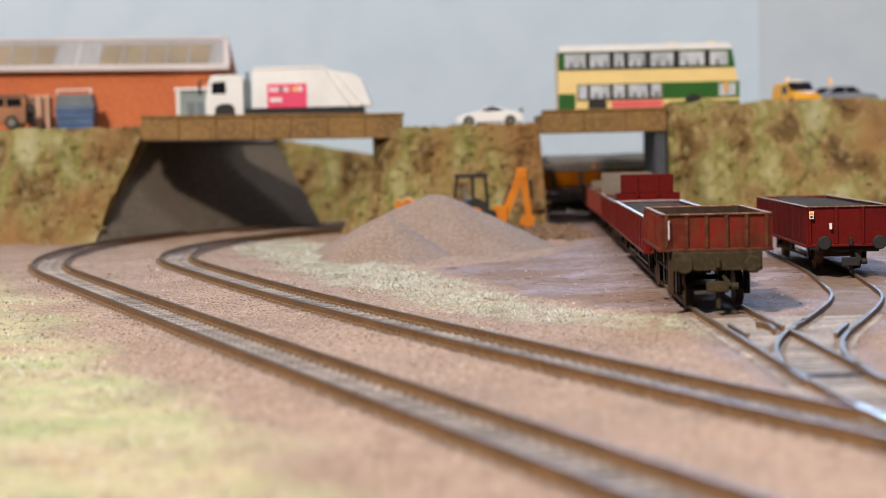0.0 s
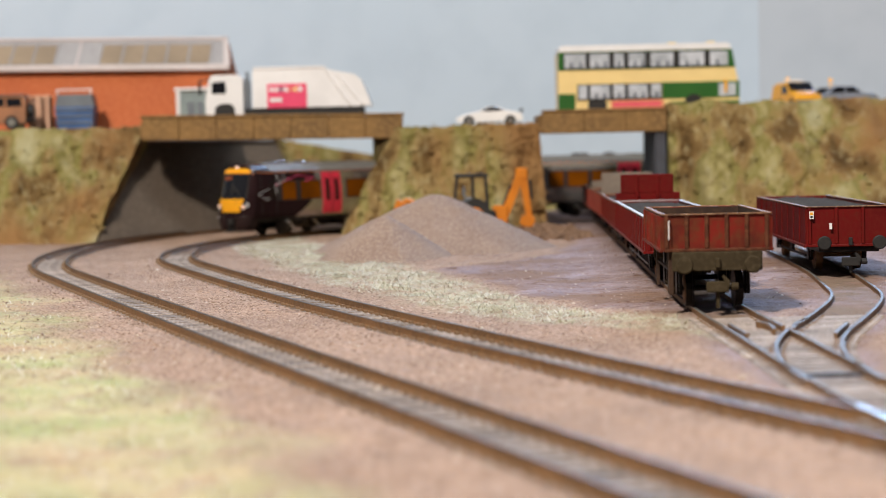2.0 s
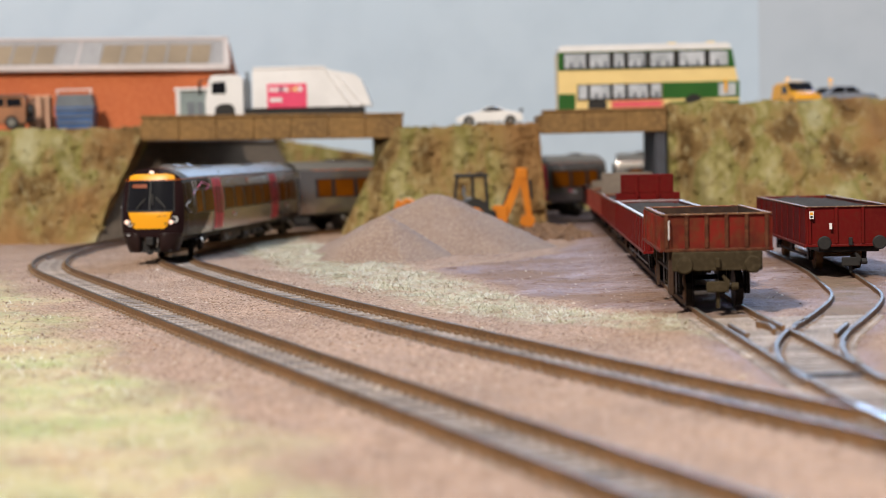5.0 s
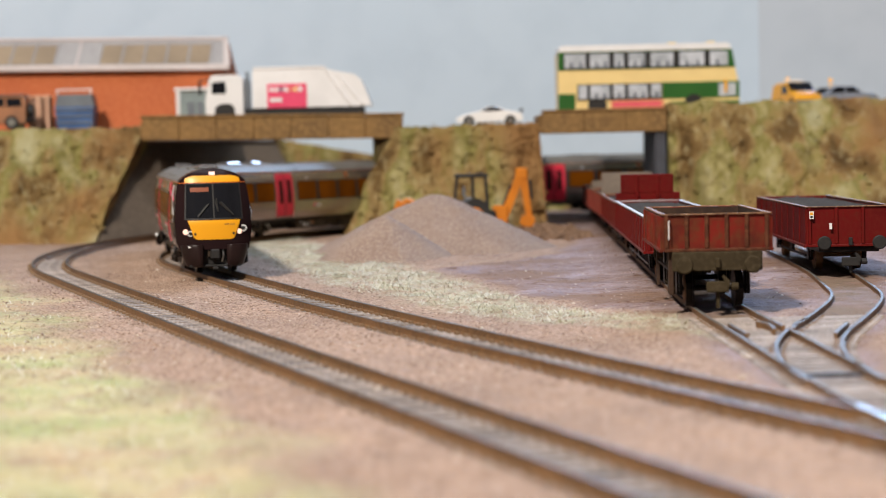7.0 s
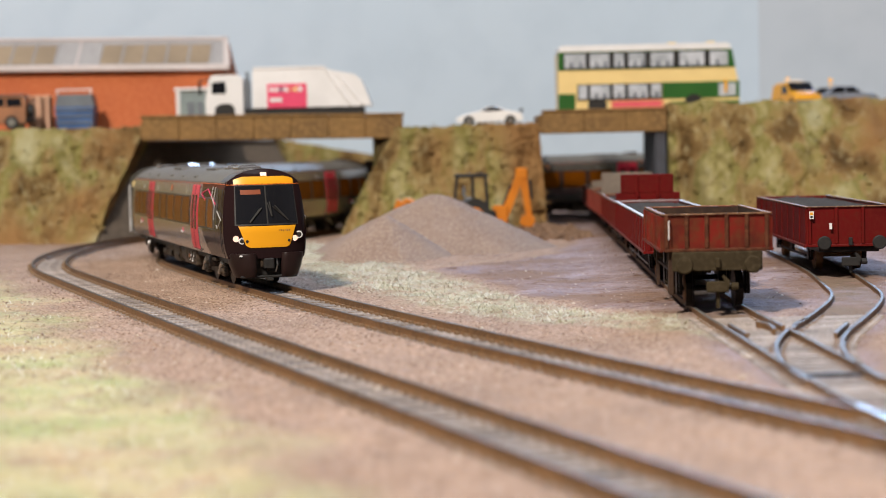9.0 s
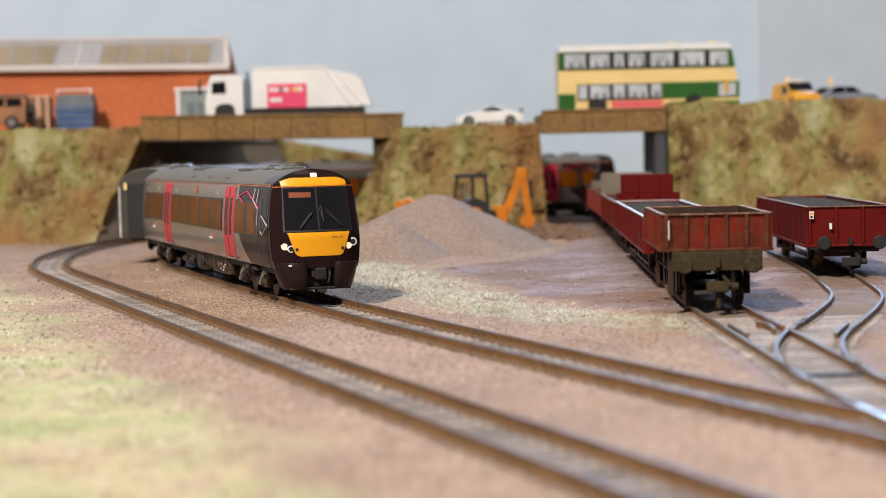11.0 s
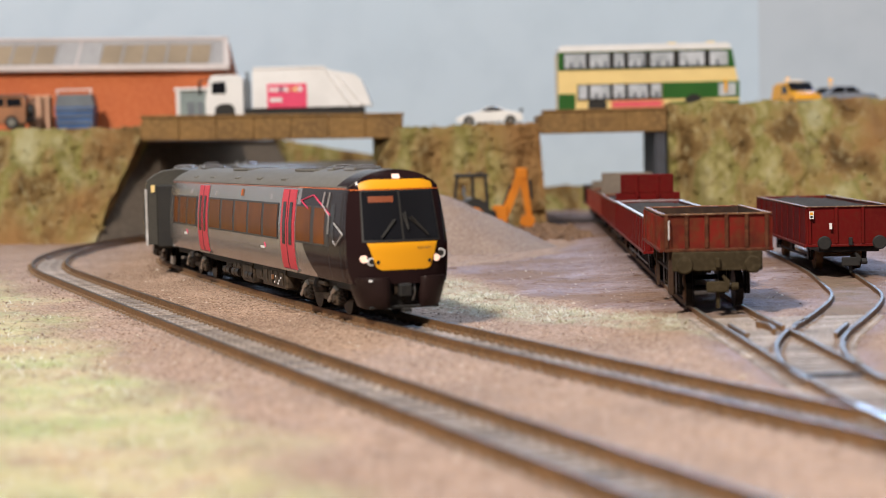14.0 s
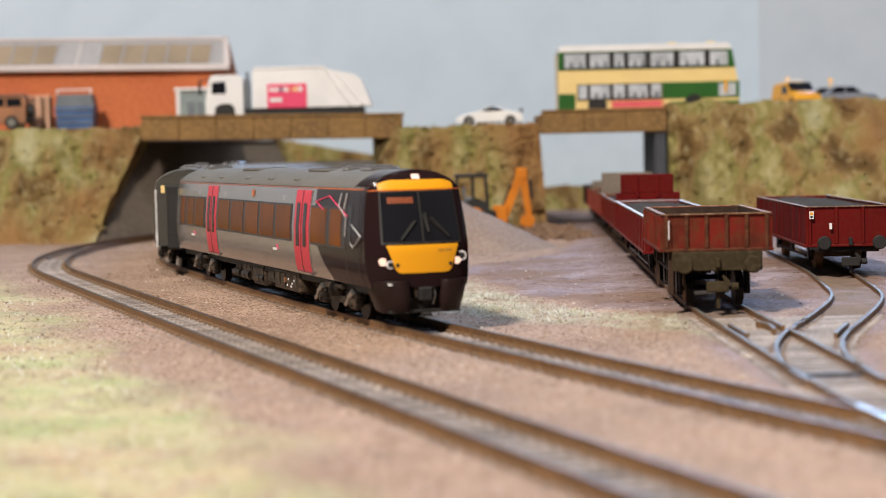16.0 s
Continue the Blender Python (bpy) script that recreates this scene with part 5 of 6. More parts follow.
rf = part("roof", roof_slab(-470, -171, 0, 1, -3, 0, 4), M["roof_grey"], bd, "pale grey sheet roof")
part("back_roof", Mesh().prism([(1452, 153.5), (1452, 149.5), (1502, 126), (1502, 130)], -470, -175, "x"), M["roof_grey"], bd)
part("gable", Mesh().prism([(1425, 127), (1500, 127), (1452, 150)], -176, -173, "x"), M["brick"], bd)
part("gutter", Mesh().box(-470, -169.5, 1418, 1424, 126.5, 131.5, 0.8), M["roof_trim"], bd, "pale pinkish gutter")
part("ridge", roof_slab(-470, -174, 0.95, 1.02, 0, 2), M["roof_trim"], bd, "pale pinkish ridge capping")
part("barge_board", Mesh().add([on_roof(-174, 0, -4), on_roof(-169, 0, -4), on_roof(-169, 0, 2), on_roof(-174, 0, 2), on_roof(-178, 1, -4), on_roof(-174, 1, -4), on_roof(-174, 1, 2), on_roof(-178, 1, 2)],
                              [(0, 1, 2, 3), (4, 5, 6, 7), (0, 1, 5, 4), (1, 2, 6, 5), (2, 3, 7, 6), (3, 0, 4, 7)]), M["roof_trim"], bd)
x = -186.0
i = 0
while x > -460:
    part("rib", roof_slab(x - 0.7, x + 0.7, 0.05, 0.95, 0, 0.9), M["roof_trim" if i == 6 else "roof_grey"], bd)
    if i not in (5, 6, 12):
        part("skylight", roof_slab(x - 17.0, x - 1.0, 0.14, 0.80, 0.1, 0.7), M["skylight"], bd, "tan skylight panel")
    x -= 18.0
    i += 1

cb = thing("cabinet", "grey-green hut with a white flat roof beside the warehouse", "hut")
part("body", Mesh().box(-208, -182, 1400, 1418, 79.6, 108, 0.4), M["teal"], cb)
part("roof", Mesh().box(-211, -180, 1398, 1420, 108, 110.5, 0.5), M["white"], cb)
part("post", Mesh().box(-209.5, -206.5, 1398.6, 1401, 79.6, 108, 0.2), M["white"], cb)
part("door", Mesh().box(-201, -195, 1399.2, 1400.2, 80, 99, 0.1), M["slate"], cb)
part("door", Mesh().box(-193, -188, 1399.2, 1400.2, 80, 99, 0.1), M["slate"], cb)

# ---- pallets, skip ----
pl = thing("pallet_stack", "tall stack of pale wooden pallets by the warehouse", "pallets")
for i in range(13):
    z = 79.6 + i * 2.1
    part("pallet", Mesh().box(-325 + random.uniform(-.4, .4), -308, 1386, 1400, z, z + 0.7, 0.1).box(-318, -315, 1386, 1388, z + .7, z + 2.0).box(-310.5, -308, 1386, 1388, z + .7, z + 2.0).box(-325, -308, 1398, 1400, z + .7, z + 2.0).box(-325, -322.5, 1388.2, 1397.8, z + .7, z + 2.0), M["wood"], pl)
sk = thing("waste_skip", "blue and grey waste bin with a white rail", "bin")
k = Mesh().prism([(-302, 79.6), (-275, 79.6), (-273, 97), (-304, 97)], 1388, 1406, "y")
part("bin_body", k, M["blue"], sk)
for z in (84, 89, 94):
    part("bin_band", Mesh().box(-303.6, -273.6, 1387.2, 1388.4, z, z + 1.4, 0.2), M["slate"], sk)
part("lid", Mesh().prism([(-304, 97), (-273, 97), (-275, 107), (-302, 107)], 1389, 1405, "y"), M["slate"], sk, "grey sloping lid")
part("rail", Mesh().cyl((-302, 1389, 107), (-302, 1389, 110.5), 0.6, 6).cyl((-275, 1389, 107), (-275, 1389, 110.5), 0.6, 6).cyl((-302.5, 1389, 110.5), (-274.5, 1389, 110.5), 0.6, 6), M["white"], sk)


# ---- road vehicles; x along the vehicle to its front ----
def wheels(parent, xs, half_w, r, rim="steel"):
    for x in xs:
        for e in (-1, 1):
            t = part("wheel", Mesh().cyl((x, e * half_w, r), (x, e * (half_w - 4), r), r, 18), M["black"], parent)
            part("hub", Mesh().cyl((x, e * (half_w + 0.15), r), (x, e * (half_w - 1), r), r * 0.55, 12), M[rim], t)


def small_car(place, rz, length, width, paint, outline, glass, label, category="car", wr=4.2, roof=None):
    """Body from a side outline (fractions of length, mm of height), with rounded shoulders."""
    c = thing("parked_car", label, category, mm(*place, rz), group="parked road vehicles")
    h = width / 2
    n = len(outline)
    rows = []
    for u in (-1, -0.96, -0.8, 0, 0.8, 0.96, 1):
        inset = {1: 1.2, 0.96: 0.4}.get(abs(u), 0.0)
        rows.append([(p * length, u * h, max(wr * 0.7, z - inset)) for p, z in outline])
    for i, u in enumerate((-1, -0.96, -0.8, 0, 0.8, 0.96, 1)):
        rows[i] = [(x, y * (1 - 0.012 * max(0, z - 8)), z) for x, y, z in rows[i]]
    k = Mesh().grid(rows)
    k.add(rows[0], [tuple(range(n))])
    k.add(rows[-1], [tuple(range(n))])
    part("body", k, M[paint], c, "", True)
    for q in glass:
        for e in (-1, 1):
            out = [(p * length, z) for p, z in q]
            k = Mesh().add([(x, e * (h * (1 - 0.012 * max(0, z - 8)) + 0.25), z) for x, z in out], [tuple(range(len(out)))])
            k.add([(x, e * (h * (1 - 0.012 * max(0, z - 8)) - 0.6), z) for x, z in out], [tuple(range(len(out)))])
            part("side_window", k, M["glass"], c)
    wheels(c, (length * 0.19, length * 0.81), h + 0.1, wr)
    return c


SPORT = [(0.0, 5), (0.01, 9), (0.10, 10.5), (0.24, 11.5), (0.38, 14.6), (0.52, 14.8), (0.66, 11.2), (0.86, 9.2), (0.98, 7.0), (1.0, 4.5)]
c1 = small_car((62, 1322, 73.4), 180, 50, 22, "white", SPORT, [[(0.28, 11.3), (0.39, 14.0), (0.51, 14.2), (0.62, 11.2)]], "low white sports car on the mound road", wr=4.0)
part("rear_wing", Mesh().box(-0.5, 2, -9, 9, 12.2, 12.9, 0.2).box(0, 1, -6, -5.4, 9, 12.3).box(0, 1, 5.4, 6, 9, 12.3), M["slate"], c1)
part("screen", Mesh().add([(33, -9, 11.4), (33, 9, 11.4), (26.4, 8, 15.0), (26.4, -8, 15.0), (32.6, -9, 11.2), (26, 8, 14.4)], [(0, 1, 2, 3)]), M["glass"], c1)
VAN = [(0.0, 4), (0.0, 12), (0.03, 20.5), (0.10, 22), (0.55, 22), (0.72, 15), (0.95, 12.4), (1.0, 9.5), (1.0, 4)]
v1 = small_car((270, 1378, 80.1), -77, 46, 22, "van", VAN, [[(0.40, 13.6), (0.40, 20), (0.54, 20), (0.66, 13.6)]], "yellow highways van with an amber roof beacon", "van", 4.6)
part("windscreen", Mesh().add([(26.8, -9.4, 22.0), (26.8, 9.4, 22.0), (33.6, 9.8, 15.5), (33.6, -9.8, 15.5)], [(0, 1, 2, 3)]), M["glass"], v1)
part("beacon", Mesh().box(16, 20, -7, 7, 22.0, 24.2, 0.5), M["white"], v1)
part("beacon_lens", Mesh().cyl((18, -5, 24), (18, -5, 26), 1.4, 10), M["amber"], v1)
part("bumper", Mesh().box(44.4, 47.2, -10.6, 10.6, 4, 8, 0.8), M["slate"], v1)
SALOON = [(0.0, 5), (0.0, 10), (0.06, 12), (0.2, 12.6), (0.32, 18), (0.58, 18.4), (0.72, 12.8), (0.94, 11), (1.0, 8), (1.0, 4.6)]
GL = [[(0.25, 13), (0.33, 17.2), (0.44, 17.4), (0.44, 13)], [(0.46, 13), (0.46, 17.4), (0.57, 17.4), (0.68, 13)]]
s1 = small_car((284, 1385, 80.1), -25, 54, 22, "slate", SALOON, GL, "dark grey saloon car parked behind the bank")
s2 = small_car((336, 1352, 80.1), 176, 56, 22, "carblue", SALOON, GL, "pale blue-silver saloon car parked behind the bank")
part("beacon", Mesh().cyl((24, 0, 18), (24, 0, 22), 0.5, 6).cyl((24, 0, 22), (24, 0, 25), 1.5, 8), M["amber"], s1)
ROVER = [(0.0, 6), (0.0, 21), (0.02, 25.6), (0.05, 26), (0.58, 26), (0.66, 17.4), (0.96, 16.2), (1.0, 14), (1.0, 6)]
r1 = small_car((-316, 1352, 79.4), 180, 56, 24, "copper", ROVER, [[(0.05, 17.6), (0.06, 24), (0.26, 24), (0.26, 17.6)], [(0.29, 17.6), (0.29, 24), (0.56, 24), (0.62, 17.6)]], "copper brown off-road car with a spare wheel", "car", 5.4)
part("spare_wheel", Mesh().cyl((-0.2, 0, 14), (-3.4, 0, 14), 5.4, 18), M["black"], r1)
part("bumper", Mesh().box(-2.4, 0.4, -11, 11, 6, 8.4, 0.5), M["black"], r1)
part("roof", Mesh().box(1.6, 33, -10, 10, 26, 26.7, 0.3), M["slate"], r1)

# refuse lorry
tk = thing("refuse_lorry", "white refuse lorry with a pink side sign", "lorry", mm(-175, 1318, 80.2))
part("chassis", Mesh().box(6, 118, 1, 29, 5, 10.4, 0.4), M["black"], tk)
part("cab", Mesh().prism([(0, 6), (-0.6, 17), (2.4, 33), (5, 36), (24, 36), (28, 33), (28, 6)], 0, 30, "y"), M["white"], tk, "white tilt cab")
for y in (-0.25, 30.25):
    part("cab_window", Mesh().add([(4.6, y, 22), (4.6, y, 30.5), (14.5, y, 31), (15.5, y, 22), (4.6, y * 0.98 + .3, 22), (4.6, y * 0.98 + .3, 30)], [(0, 1, 2, 3)]), M["glass"], tk)
part("windscreen", Mesh().add([(-0.5, 2, 20), (-0.5, 28, 20), (2.0, 28, 32), (2.0, 2, 32)], [(0, 1, 2, 3)]), M["glass"], tk)
part("mirror", Mesh().cyl((3, -1, 33), (-4, -2, 32), 0.5, 6).box(-5.2, -3.2, -2.8, -1.2, 21, 32, 0.4), M["black"], tk)
part("exhaust", Mesh().box(29, 33, 1, 8, 8, 32, 0.6).cyl((31, 3, 30), (31, 3, 38), 1.1, 8), M["slate"], tk)
part("hopper_body", Mesh().prism([(35, 10.6), (35, 38), (37, 40.6), (88, 40.6), (94, 38), (112, 34.4), (117, 30), (124, 11), (112, 10.6)], 0, 30, "y"), M["white"], tk, "white compactor body")
for xa, xb in ((89, 108), (99, 117)):
    part("side_rib", Mesh().cyl((xa, -0.3, 39 if xa < 90 else 35.5), (xb, -0.3, 12), 0.8, 6), M["white"], tk)
part("top_rail", Mesh().box(36, 90, -0.6, 1, 39.6, 41.2, 0.3), M["white"], tk)
part("sign", Mesh().box(46, 75.6, -0.5, 0.2, 10.5, 28.4, 0.1), M["pink"], tk, "pink side sign")
for i, m in enumerate(("white", "white", "carblue", "white", "salmon", "bus_cream", "white")):
    part("sign_mark", Mesh().box(48 + i * 3.6, 50.6 + i * 3.6, -0.8, -0.4, 22.4, 26), M[m], tk)
part("sign_mark", Mesh().box(48, 57, -0.8, -0.4, 15, 18), M["white"], tk)
for x in (14, 82, 98):
    for y in (0.4, 29.6):
        t = part("wheel", Mesh().cyl((x, y, 6), (x, y + (5 if y < 10 else -5), 6), 6, 18), M["black"], tk)
part("wheel_arch", Mesh().prism([(6, 6), (7, 12), (11, 14.4), (18, 14.4), (21, 12), (22, 6)], -0.4, 0.6, "y"), M["black"], tk)

# double-decker bus
bs = thing("double_decker_bus", "cream and green double-decker bus on the bridge", "bus", mm(86.5, 1276, 79.6))
BL = 131.0
part("body", Mesh().prism([(0, 3), (0, 44), (1.5, 46), (124, 46), (126, 44), (131, 18), (131, 3)], 0, 33, "y"), M["bus_cream"], bs, "cream body panels")
part("roof", Mesh().prism([(0.5, 45.5), (1, 49), (3, 50), (122, 50), (125, 48.6), (125.6, 45.5)], -0.3, 33.3, "y"), M["white"], bs, "white roof")
for x in (80, 108):
    part("roof_pod", Mesh().box(x, x + 6, 1, 6, 49.5, 51, 0.4), M["bus_cream"], bs)
part("upper_green", Mesh().prism([(0, 32.2), (0, 45.2), (126, 45.2), (128.4, 32.2)], -0.5, 0.3, "y"), M["bus_green"], bs, "green upper window band")
part("upper_band", Mesh().box(4, 119, -0.8, 0.2, 32.8, 44.6, 0.1), M["black"], bs)
for a, b in ((4.6, 20.8), (23, 38), (40.5, 48.6), (51, 64), (67, 84.5), (88, 107), (110, 124)):
    part("upper_window", Mesh().box(a, b - 1, -1.1, -0.6, 33.6, 43.8, 0.3), M["bus_glass"], bs, "pale upper window")
for a in (8, 15, 26.5, 33, 43, 54.5, 60, 71, 78, 92, 100, 114):
    part("seat_back", Mesh().prism([(a, 33.7), (a + 2.6, 33.7), (a + 2.2, 37.6), (a + 0.6, 38.2)], -1.25, -0.9, "y"), M["slate"], bs, "dark seat back seen in the window")
for a in (26, 32, 42.5, 54, 60, 69.5):
    part("seat_back", Mesh().prism([(a, 11.3), (a + 2.6, 11.3), (a + 2.2, 15.0), (a + 0.6, 15.8)], -1.25, -0.9, "y"), M["slate"], bs, "dark seat back seen in the window")
part("lower_band", Mesh().box(13.5, 75, -0.8, 0.2, 10.2, 21.8, 0.1), M["black"], bs)
for a, b in ((14.5, 20.6), (23, 37), (39.6, 48), (50.5, 64.5), (67, 74.4)):
    part("lower_window", Mesh().box(a, b, -1.1, -0.6, 11.2, 21, 0.3), M["bus_glass"], bs, "pale lower window")
part("green_panel", Mesh().box(75.4, 131.2, -0.5, 0.3, 10.2, 22, 0.1), M["bus_green"], bs, "green side panel")
part("rear_panel", Mesh().box(-0.3, 12, -0.5, 0.3, 3.2, 15, 0.1), M["bus_green"], bs)
part("skirt_panel", Mesh().prism([(80, 8), (82, 5), (131, 5), (131, 8)], -0.6, 0.2, "y"), M["bus_green"], bs)
part("cab_window", Mesh().box(116, 128.4, -1.1, -0.6, 11.4, 20.6, 0.3), M["bus_glass"], bs)
part("cab_pillar", Mesh().box(120, 122, -2.4, -1.2, 14, 23, 0.2), M["van"], bs)
part("advert", Mesh().box(38, 76, -0.8, 0.2, 3.6, 9.6, 0.1), M["salmon"], bs, "salmon side advert")
for i in range(11):
    part("advert_mark", Mesh().box(40 + i * 3.1, 42.2 + i * 3.1, -1.0, -0.7, 5.2, 8.2), M["pink"], bs)
part("windscreen", Mesh().add([(131.3, 2, 9), (131.3, 31, 9), (130.2, 31, 22), (130.2, 2, 22)], [(0, 1, 2, 3)]), M["glass"], bs)
for x in (28, 98):
    for y in (-0.2, 33.2):
        t = part("wheel", Mesh().cyl((x, y, 6.4), (x, y + (5 if y < 10 else -5), 6.4), 6.4, 18), M["black"], bs)
    part("wheel_arch", Mesh().cyl((x, -0.7, 6.4), (x, 0.2, 6.4), 6.9, 18), M["black"], bs)

# backhoe digger
dg = thing("backhoe_digger", "orange backhoe digger behind the sand heaps", "digger", mm(0, 1182, ground_z(20, 1182) + 0.1))
part("chassis", Mesh().box(-20, 36, -7, 7, 7, 13, 0.6), M["black"], dg)
part("bonnet", Mesh().prism([(-22, 9), (-22, 14.5), (-18, 17), (8, 18.5), (8, 9)], -7.5, 7.5, "y"), M["jcb"], dg, "orange bonnet")
for x, r in ((-14, 7), (22, 10.5)):
    for e in (-1, 1):
        t = part("wheel", Mesh().cyl((x, e * 9, r), (x, e * 14, r), r, 20), M["black"], dg)
        part("hub", Mesh().cyl((x, e * 14, r), (x, e * 14.3, r), r * 0.5, 12), M["jcb"], t)
k = Mesh()
for x, xt in ((8, 10.5), (21, 21), (31, 29.5)):
    for e in (-1, 1):
        k.cyl((x, e * 10, 13), (xt, e * 9, 36), 0.95, 6)
part("cab_frame", k, M["black"], dg, "black cab frame")
part("cab_roof", Mesh().box(8.6, 31.6, -10.4, 10.4, 35.2, 37.6, 0.8), M["black"], dg)
part("cab_base", Mesh().box(8, 31, -9.5, 9.5, 12, 19, 0.5), M["black"], dg)
part("seat", Mesh().box(15, 22, -4, 4, 19, 22, 0.6).box(14, 16, -4, 4, 22, 29, 0.6), M["slate"], dg)
part("loader_arm", Mesh().cyl((2, -9, 12), (-24, -9, 21), 1.5, 8).cyl((2, 9, 12), (-24, 9, 21), 1.5, 8).cyl((-24, -9, 21), (-30, -9, 14), 1.5, 8).cyl((-24, 9, 21), (-30, 9, 14), 1.5, 8), M["jcb"], dg)
part("loader_bucket", Mesh().prism([(-30, 22), (-34, 10), (-26, 8), (-24, 18)], -14, 14, "y"), M["jcb"], dg)


def limb(a, b, w0, w1, t):
    a, b = Vector(a), Vector(b)
    d = (b - a).normalized()
    n = Vector((-d.y, d.x))
    o = [a + n * w0, a - n * w0, b - n * w1, b + n * w1]
    return Mesh().prism([(p.x, p.y) for p in o], -t, t, "y")


part("boom", limb((41, 7), (53.5, 37), 2.9, 2.6, 2.4), M["jcb"], dg, "orange boom")
part("boom_knuckle", Mesh().box(50, 58, -2.7, 2.7, 33, 41, 1.0), M["jcb"], dg)
part("dipper", limb((54.6, 37), (58.6, 8), 2.6, 1.9, 2.0), M["jcb"], dg, "orange dipper arm")
part("ram", Mesh().cyl((47, 0, 30), (40.5, 0, 14), 1.0, 8).cyl((59.6, 0, 33), (60.6, 0, 20), 1.1, 8), M["black"], dg)
part("digging_bucket", Mesh().prism([(54, 9), (62, 8), (62, 2), (56, 0.6), (52, 4)], -4, 4, "y"), M["jcb"], dg)
part("slew_post", Mesh().box(34, 44, -4, 4, 4, 16, 0.6), M["jcb"], dg)


# ---- grass fibres and stones ----
def fibres(name, spots, lo, hi, lie, label, m, width=0.22):
    k = Mesh()
    for x, y, z in spots:
        a, ln = random.uniform(0, 2 * math.pi), random.uniform(lo, hi)
        t = random.uniform(*lie)
        d = Vector((math.cos(a) * math.sin(t), math.sin(a) * math.sin(t), math.cos(t)))
        q = Vector((-math.sin(a), math.cos(a), 0)) * width
        p = Vector((x, y, z - 0.2))
        mid = p + d * ln * 0.55
        tip = p + d * ln - Vector((0, 0, ln * 0.12))
        k.add([p - q, p + q, mid + q * 0.7, mid - q * 0.7, tip], [(0, 1, 2, 3), (3, 2, 4)])
    return solo(name, k, m, label, "grass", kind="stuff")


rg = random.Random(3)
sp = []
while len(sp) < 17000:
    x = rg.uniform(-133, 84)
    y = rg.uniform(500, 1290)
    s = strip(x, y)
    if s > 0.2 and rg.random() < s * (0.12 + 0.88 * bend(nz(x, y, 41, 0.045), -0.25, 0.35)) and bed(x, y) > 17:
        sp.append((x, y, ground_z(x, y)))
fibres("dry_grass", sp, 2.2, 6.6, (0.85, 1.5), "pale straw static grass beside the inner track", M["straw"], 0.085)
sp = []
while len(sp) < 3800:
    x = rg.uniform(-120, 84)
    y = rg.uniform(500, 1200)
    s = strip(x, y)
    if s > 0.35 and rg.random() < s * bend(nz(x, y, 43, 0.05), -0.1, 0.3) and bed(x, y) > 18:
        sp.append((x, y, ground_z(x, y)))
fibres("long_grass", sp, 3.5, 8.5, (0.95, 1.5), "long pale green and white static grass tufts", M["pale_green"], 0.07)
sp = []
while len(sp) < 7000:
    x, y = rg.uniform(-330, 0), rg.uniform(250, 950)
    if meadow(x, y) * rg.random() > 0.35 and bed(x, y) > 22:
        sp.append((x, y, ground_z(x, y)))
fibres("meadow_grass", sp, 1.5, 4.0, (0.7, 1.4), "short pale green static grass in the meadow", M["straw"], 0.16)
for rows in BANK_ROWS:
    sp = []
    for i in range(3600):
        r = rg.choice(rows)
        q = r[rg.randrange(2, len(r) - 4)]
        sp.append((q[0] + rg.uniform(-2, 2), q[1] - 0.6, q[2] + rg.uniform(-1.5, 1.0)))
    fibres("bank_fibres", sp, 1.8, 4.5, (0.2, 1.3), "fine tan and olive fibres on the bank", M["bank"], 0.22)
bm = bmesh.new()
bmesh.ops.create_icosphere(bm, subdivisions=1, radius=1.0)
base, bf = [w.co.copy() for w in bm.verts], [tuple(w.index for w in q.verts) for q in bm.faces]
bm.free()


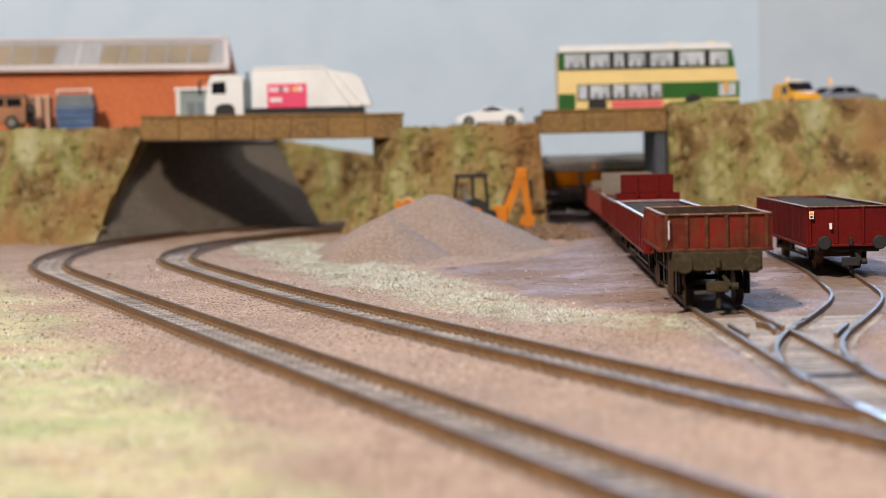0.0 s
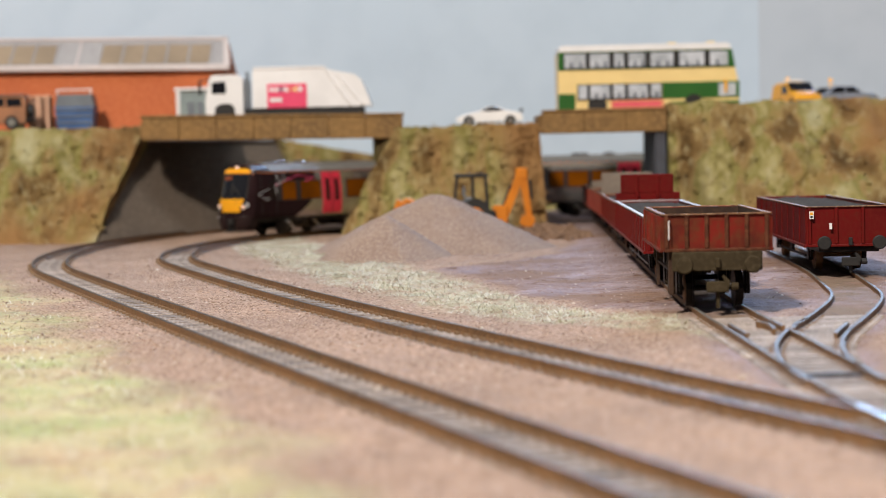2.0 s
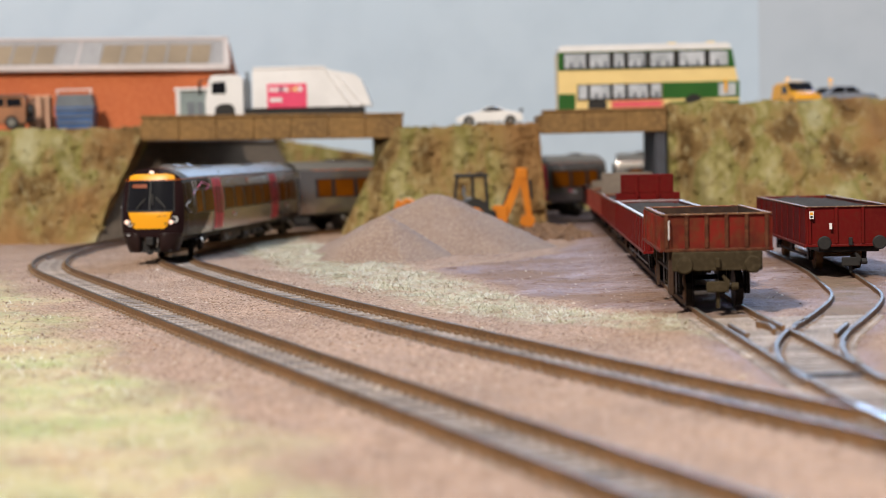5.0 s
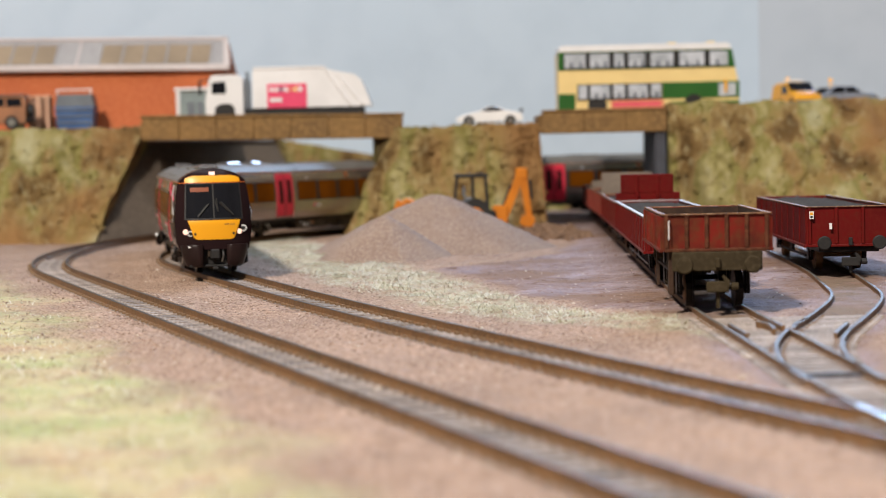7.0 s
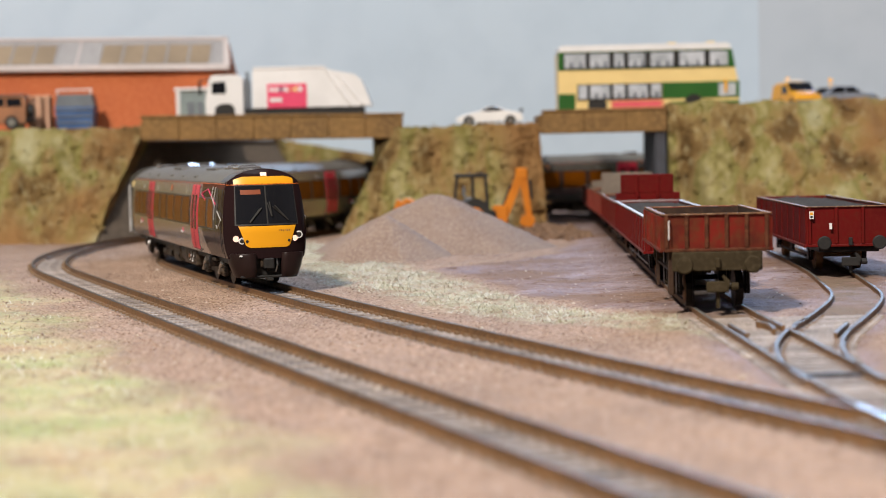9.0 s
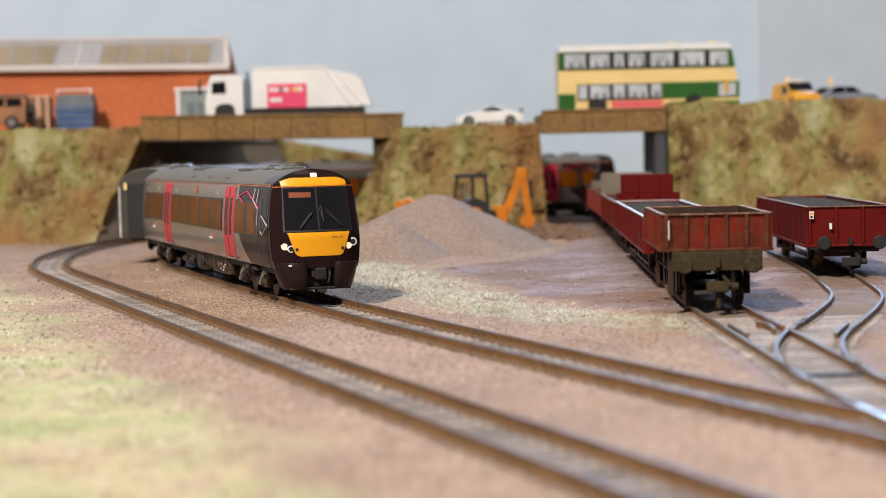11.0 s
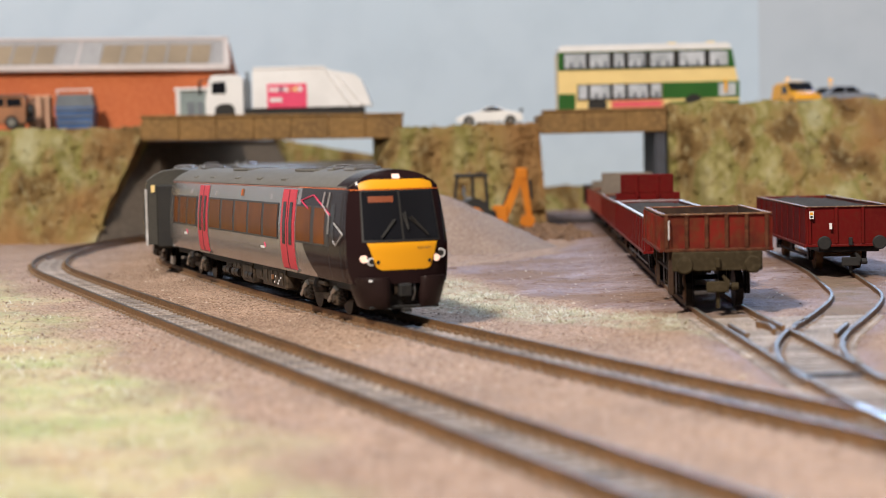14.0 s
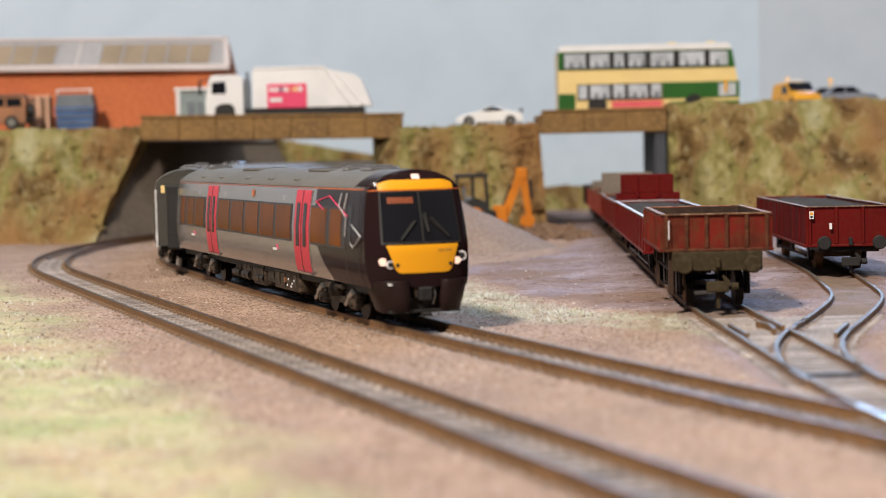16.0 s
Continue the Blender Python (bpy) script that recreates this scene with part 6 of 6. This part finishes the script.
def grit(name, count, lo, hi, m, label, yard):
    k = Mesh()
    n = 0
    while n < count:
        x, y = rg.uniform(-260, 200), rg.uniform(300, 1100)
        d = bed(x, y)
        if d < 11 and rg.random() < 0.75:
            continue
        if yard and yardmask(x, y) < 0.3 or not yard and yardmask(x, y) > 0.5 and rg.random() < 0.8:
            continue
        s = rg.uniform(lo, hi) * (1.7 if rg.random() < 0.03 else 1)
        z = ground_z(x, y, d)
        k.add([(x + c.x * s * rg.uniform(.7, 1.2), y + c.y * s * rg.uniform(.7, 1.2), z + c.z * s * 0.65) for c in base], bf)
        n += 1
    solo(name, k, m, label, "gravel", kind="stuff")


grit("gravel", 6500, 0.2, 0.55, M["sand"], "loose grit scattered over the sandy ground", False)
grit("dark_gravel", 5200, 0.15, 0.45, M["crumb"], "dark brown soil crumbs on the sandy ground", False)
grit("pale_gravel", 900, 0.2, 0.55, M["pale_grit"], "pale stone chips on the sandy ground", False)
grit("yard_chips", 260, 0.15, 0.45, M["pale_grit"], "pale chips strewn over the yard", True)
grit("yard_crumbs", 420, 0.15, 0.5, M["crumb"], "crumbled red-brown soil in the yard", True)


for x, y, r in ((-194, 912, 1.6), (-17, 429, 0.9), (73, 429, 1.0), (82, 473, 0.8), (12, 572, 0.7), (-4, 545, 0.9), (-16, 572, 0.6), (91, 665, 0.6)):
    k = Mesh().add([(c.x * r * rg.uniform(.7, 1.2), c.y * r * rg.uniform(.7, 1.2), c.z * r * 0.7) for c in base], bf)
    solo("stone_chip", k, M["pale_grit"], "pale pinkish stone chip lying by the track", "stone", mm(x, y, max(ground_z(x, y), -2.9) + r * 0.45), group="loose stone chips")
k = Mesh().add([(c.x * 0.9, c.y * 0.7, c.z * 0.6) for c in base], bf)
solo("moss_crumb", k, M["moss"], "bright green crumb of scatter between the rails", "scatter", mm(-37.8, 496.3, -2.4))


# ---- sleepers, last of all ----
sleepers(inner, -120, 770, tr_in)
sleepers(outer, -160, 740, tr_out)
sleepers(YARD, 1012, YARD_LEN - 8, tr_yard, 7.0, -0.85)
motions()
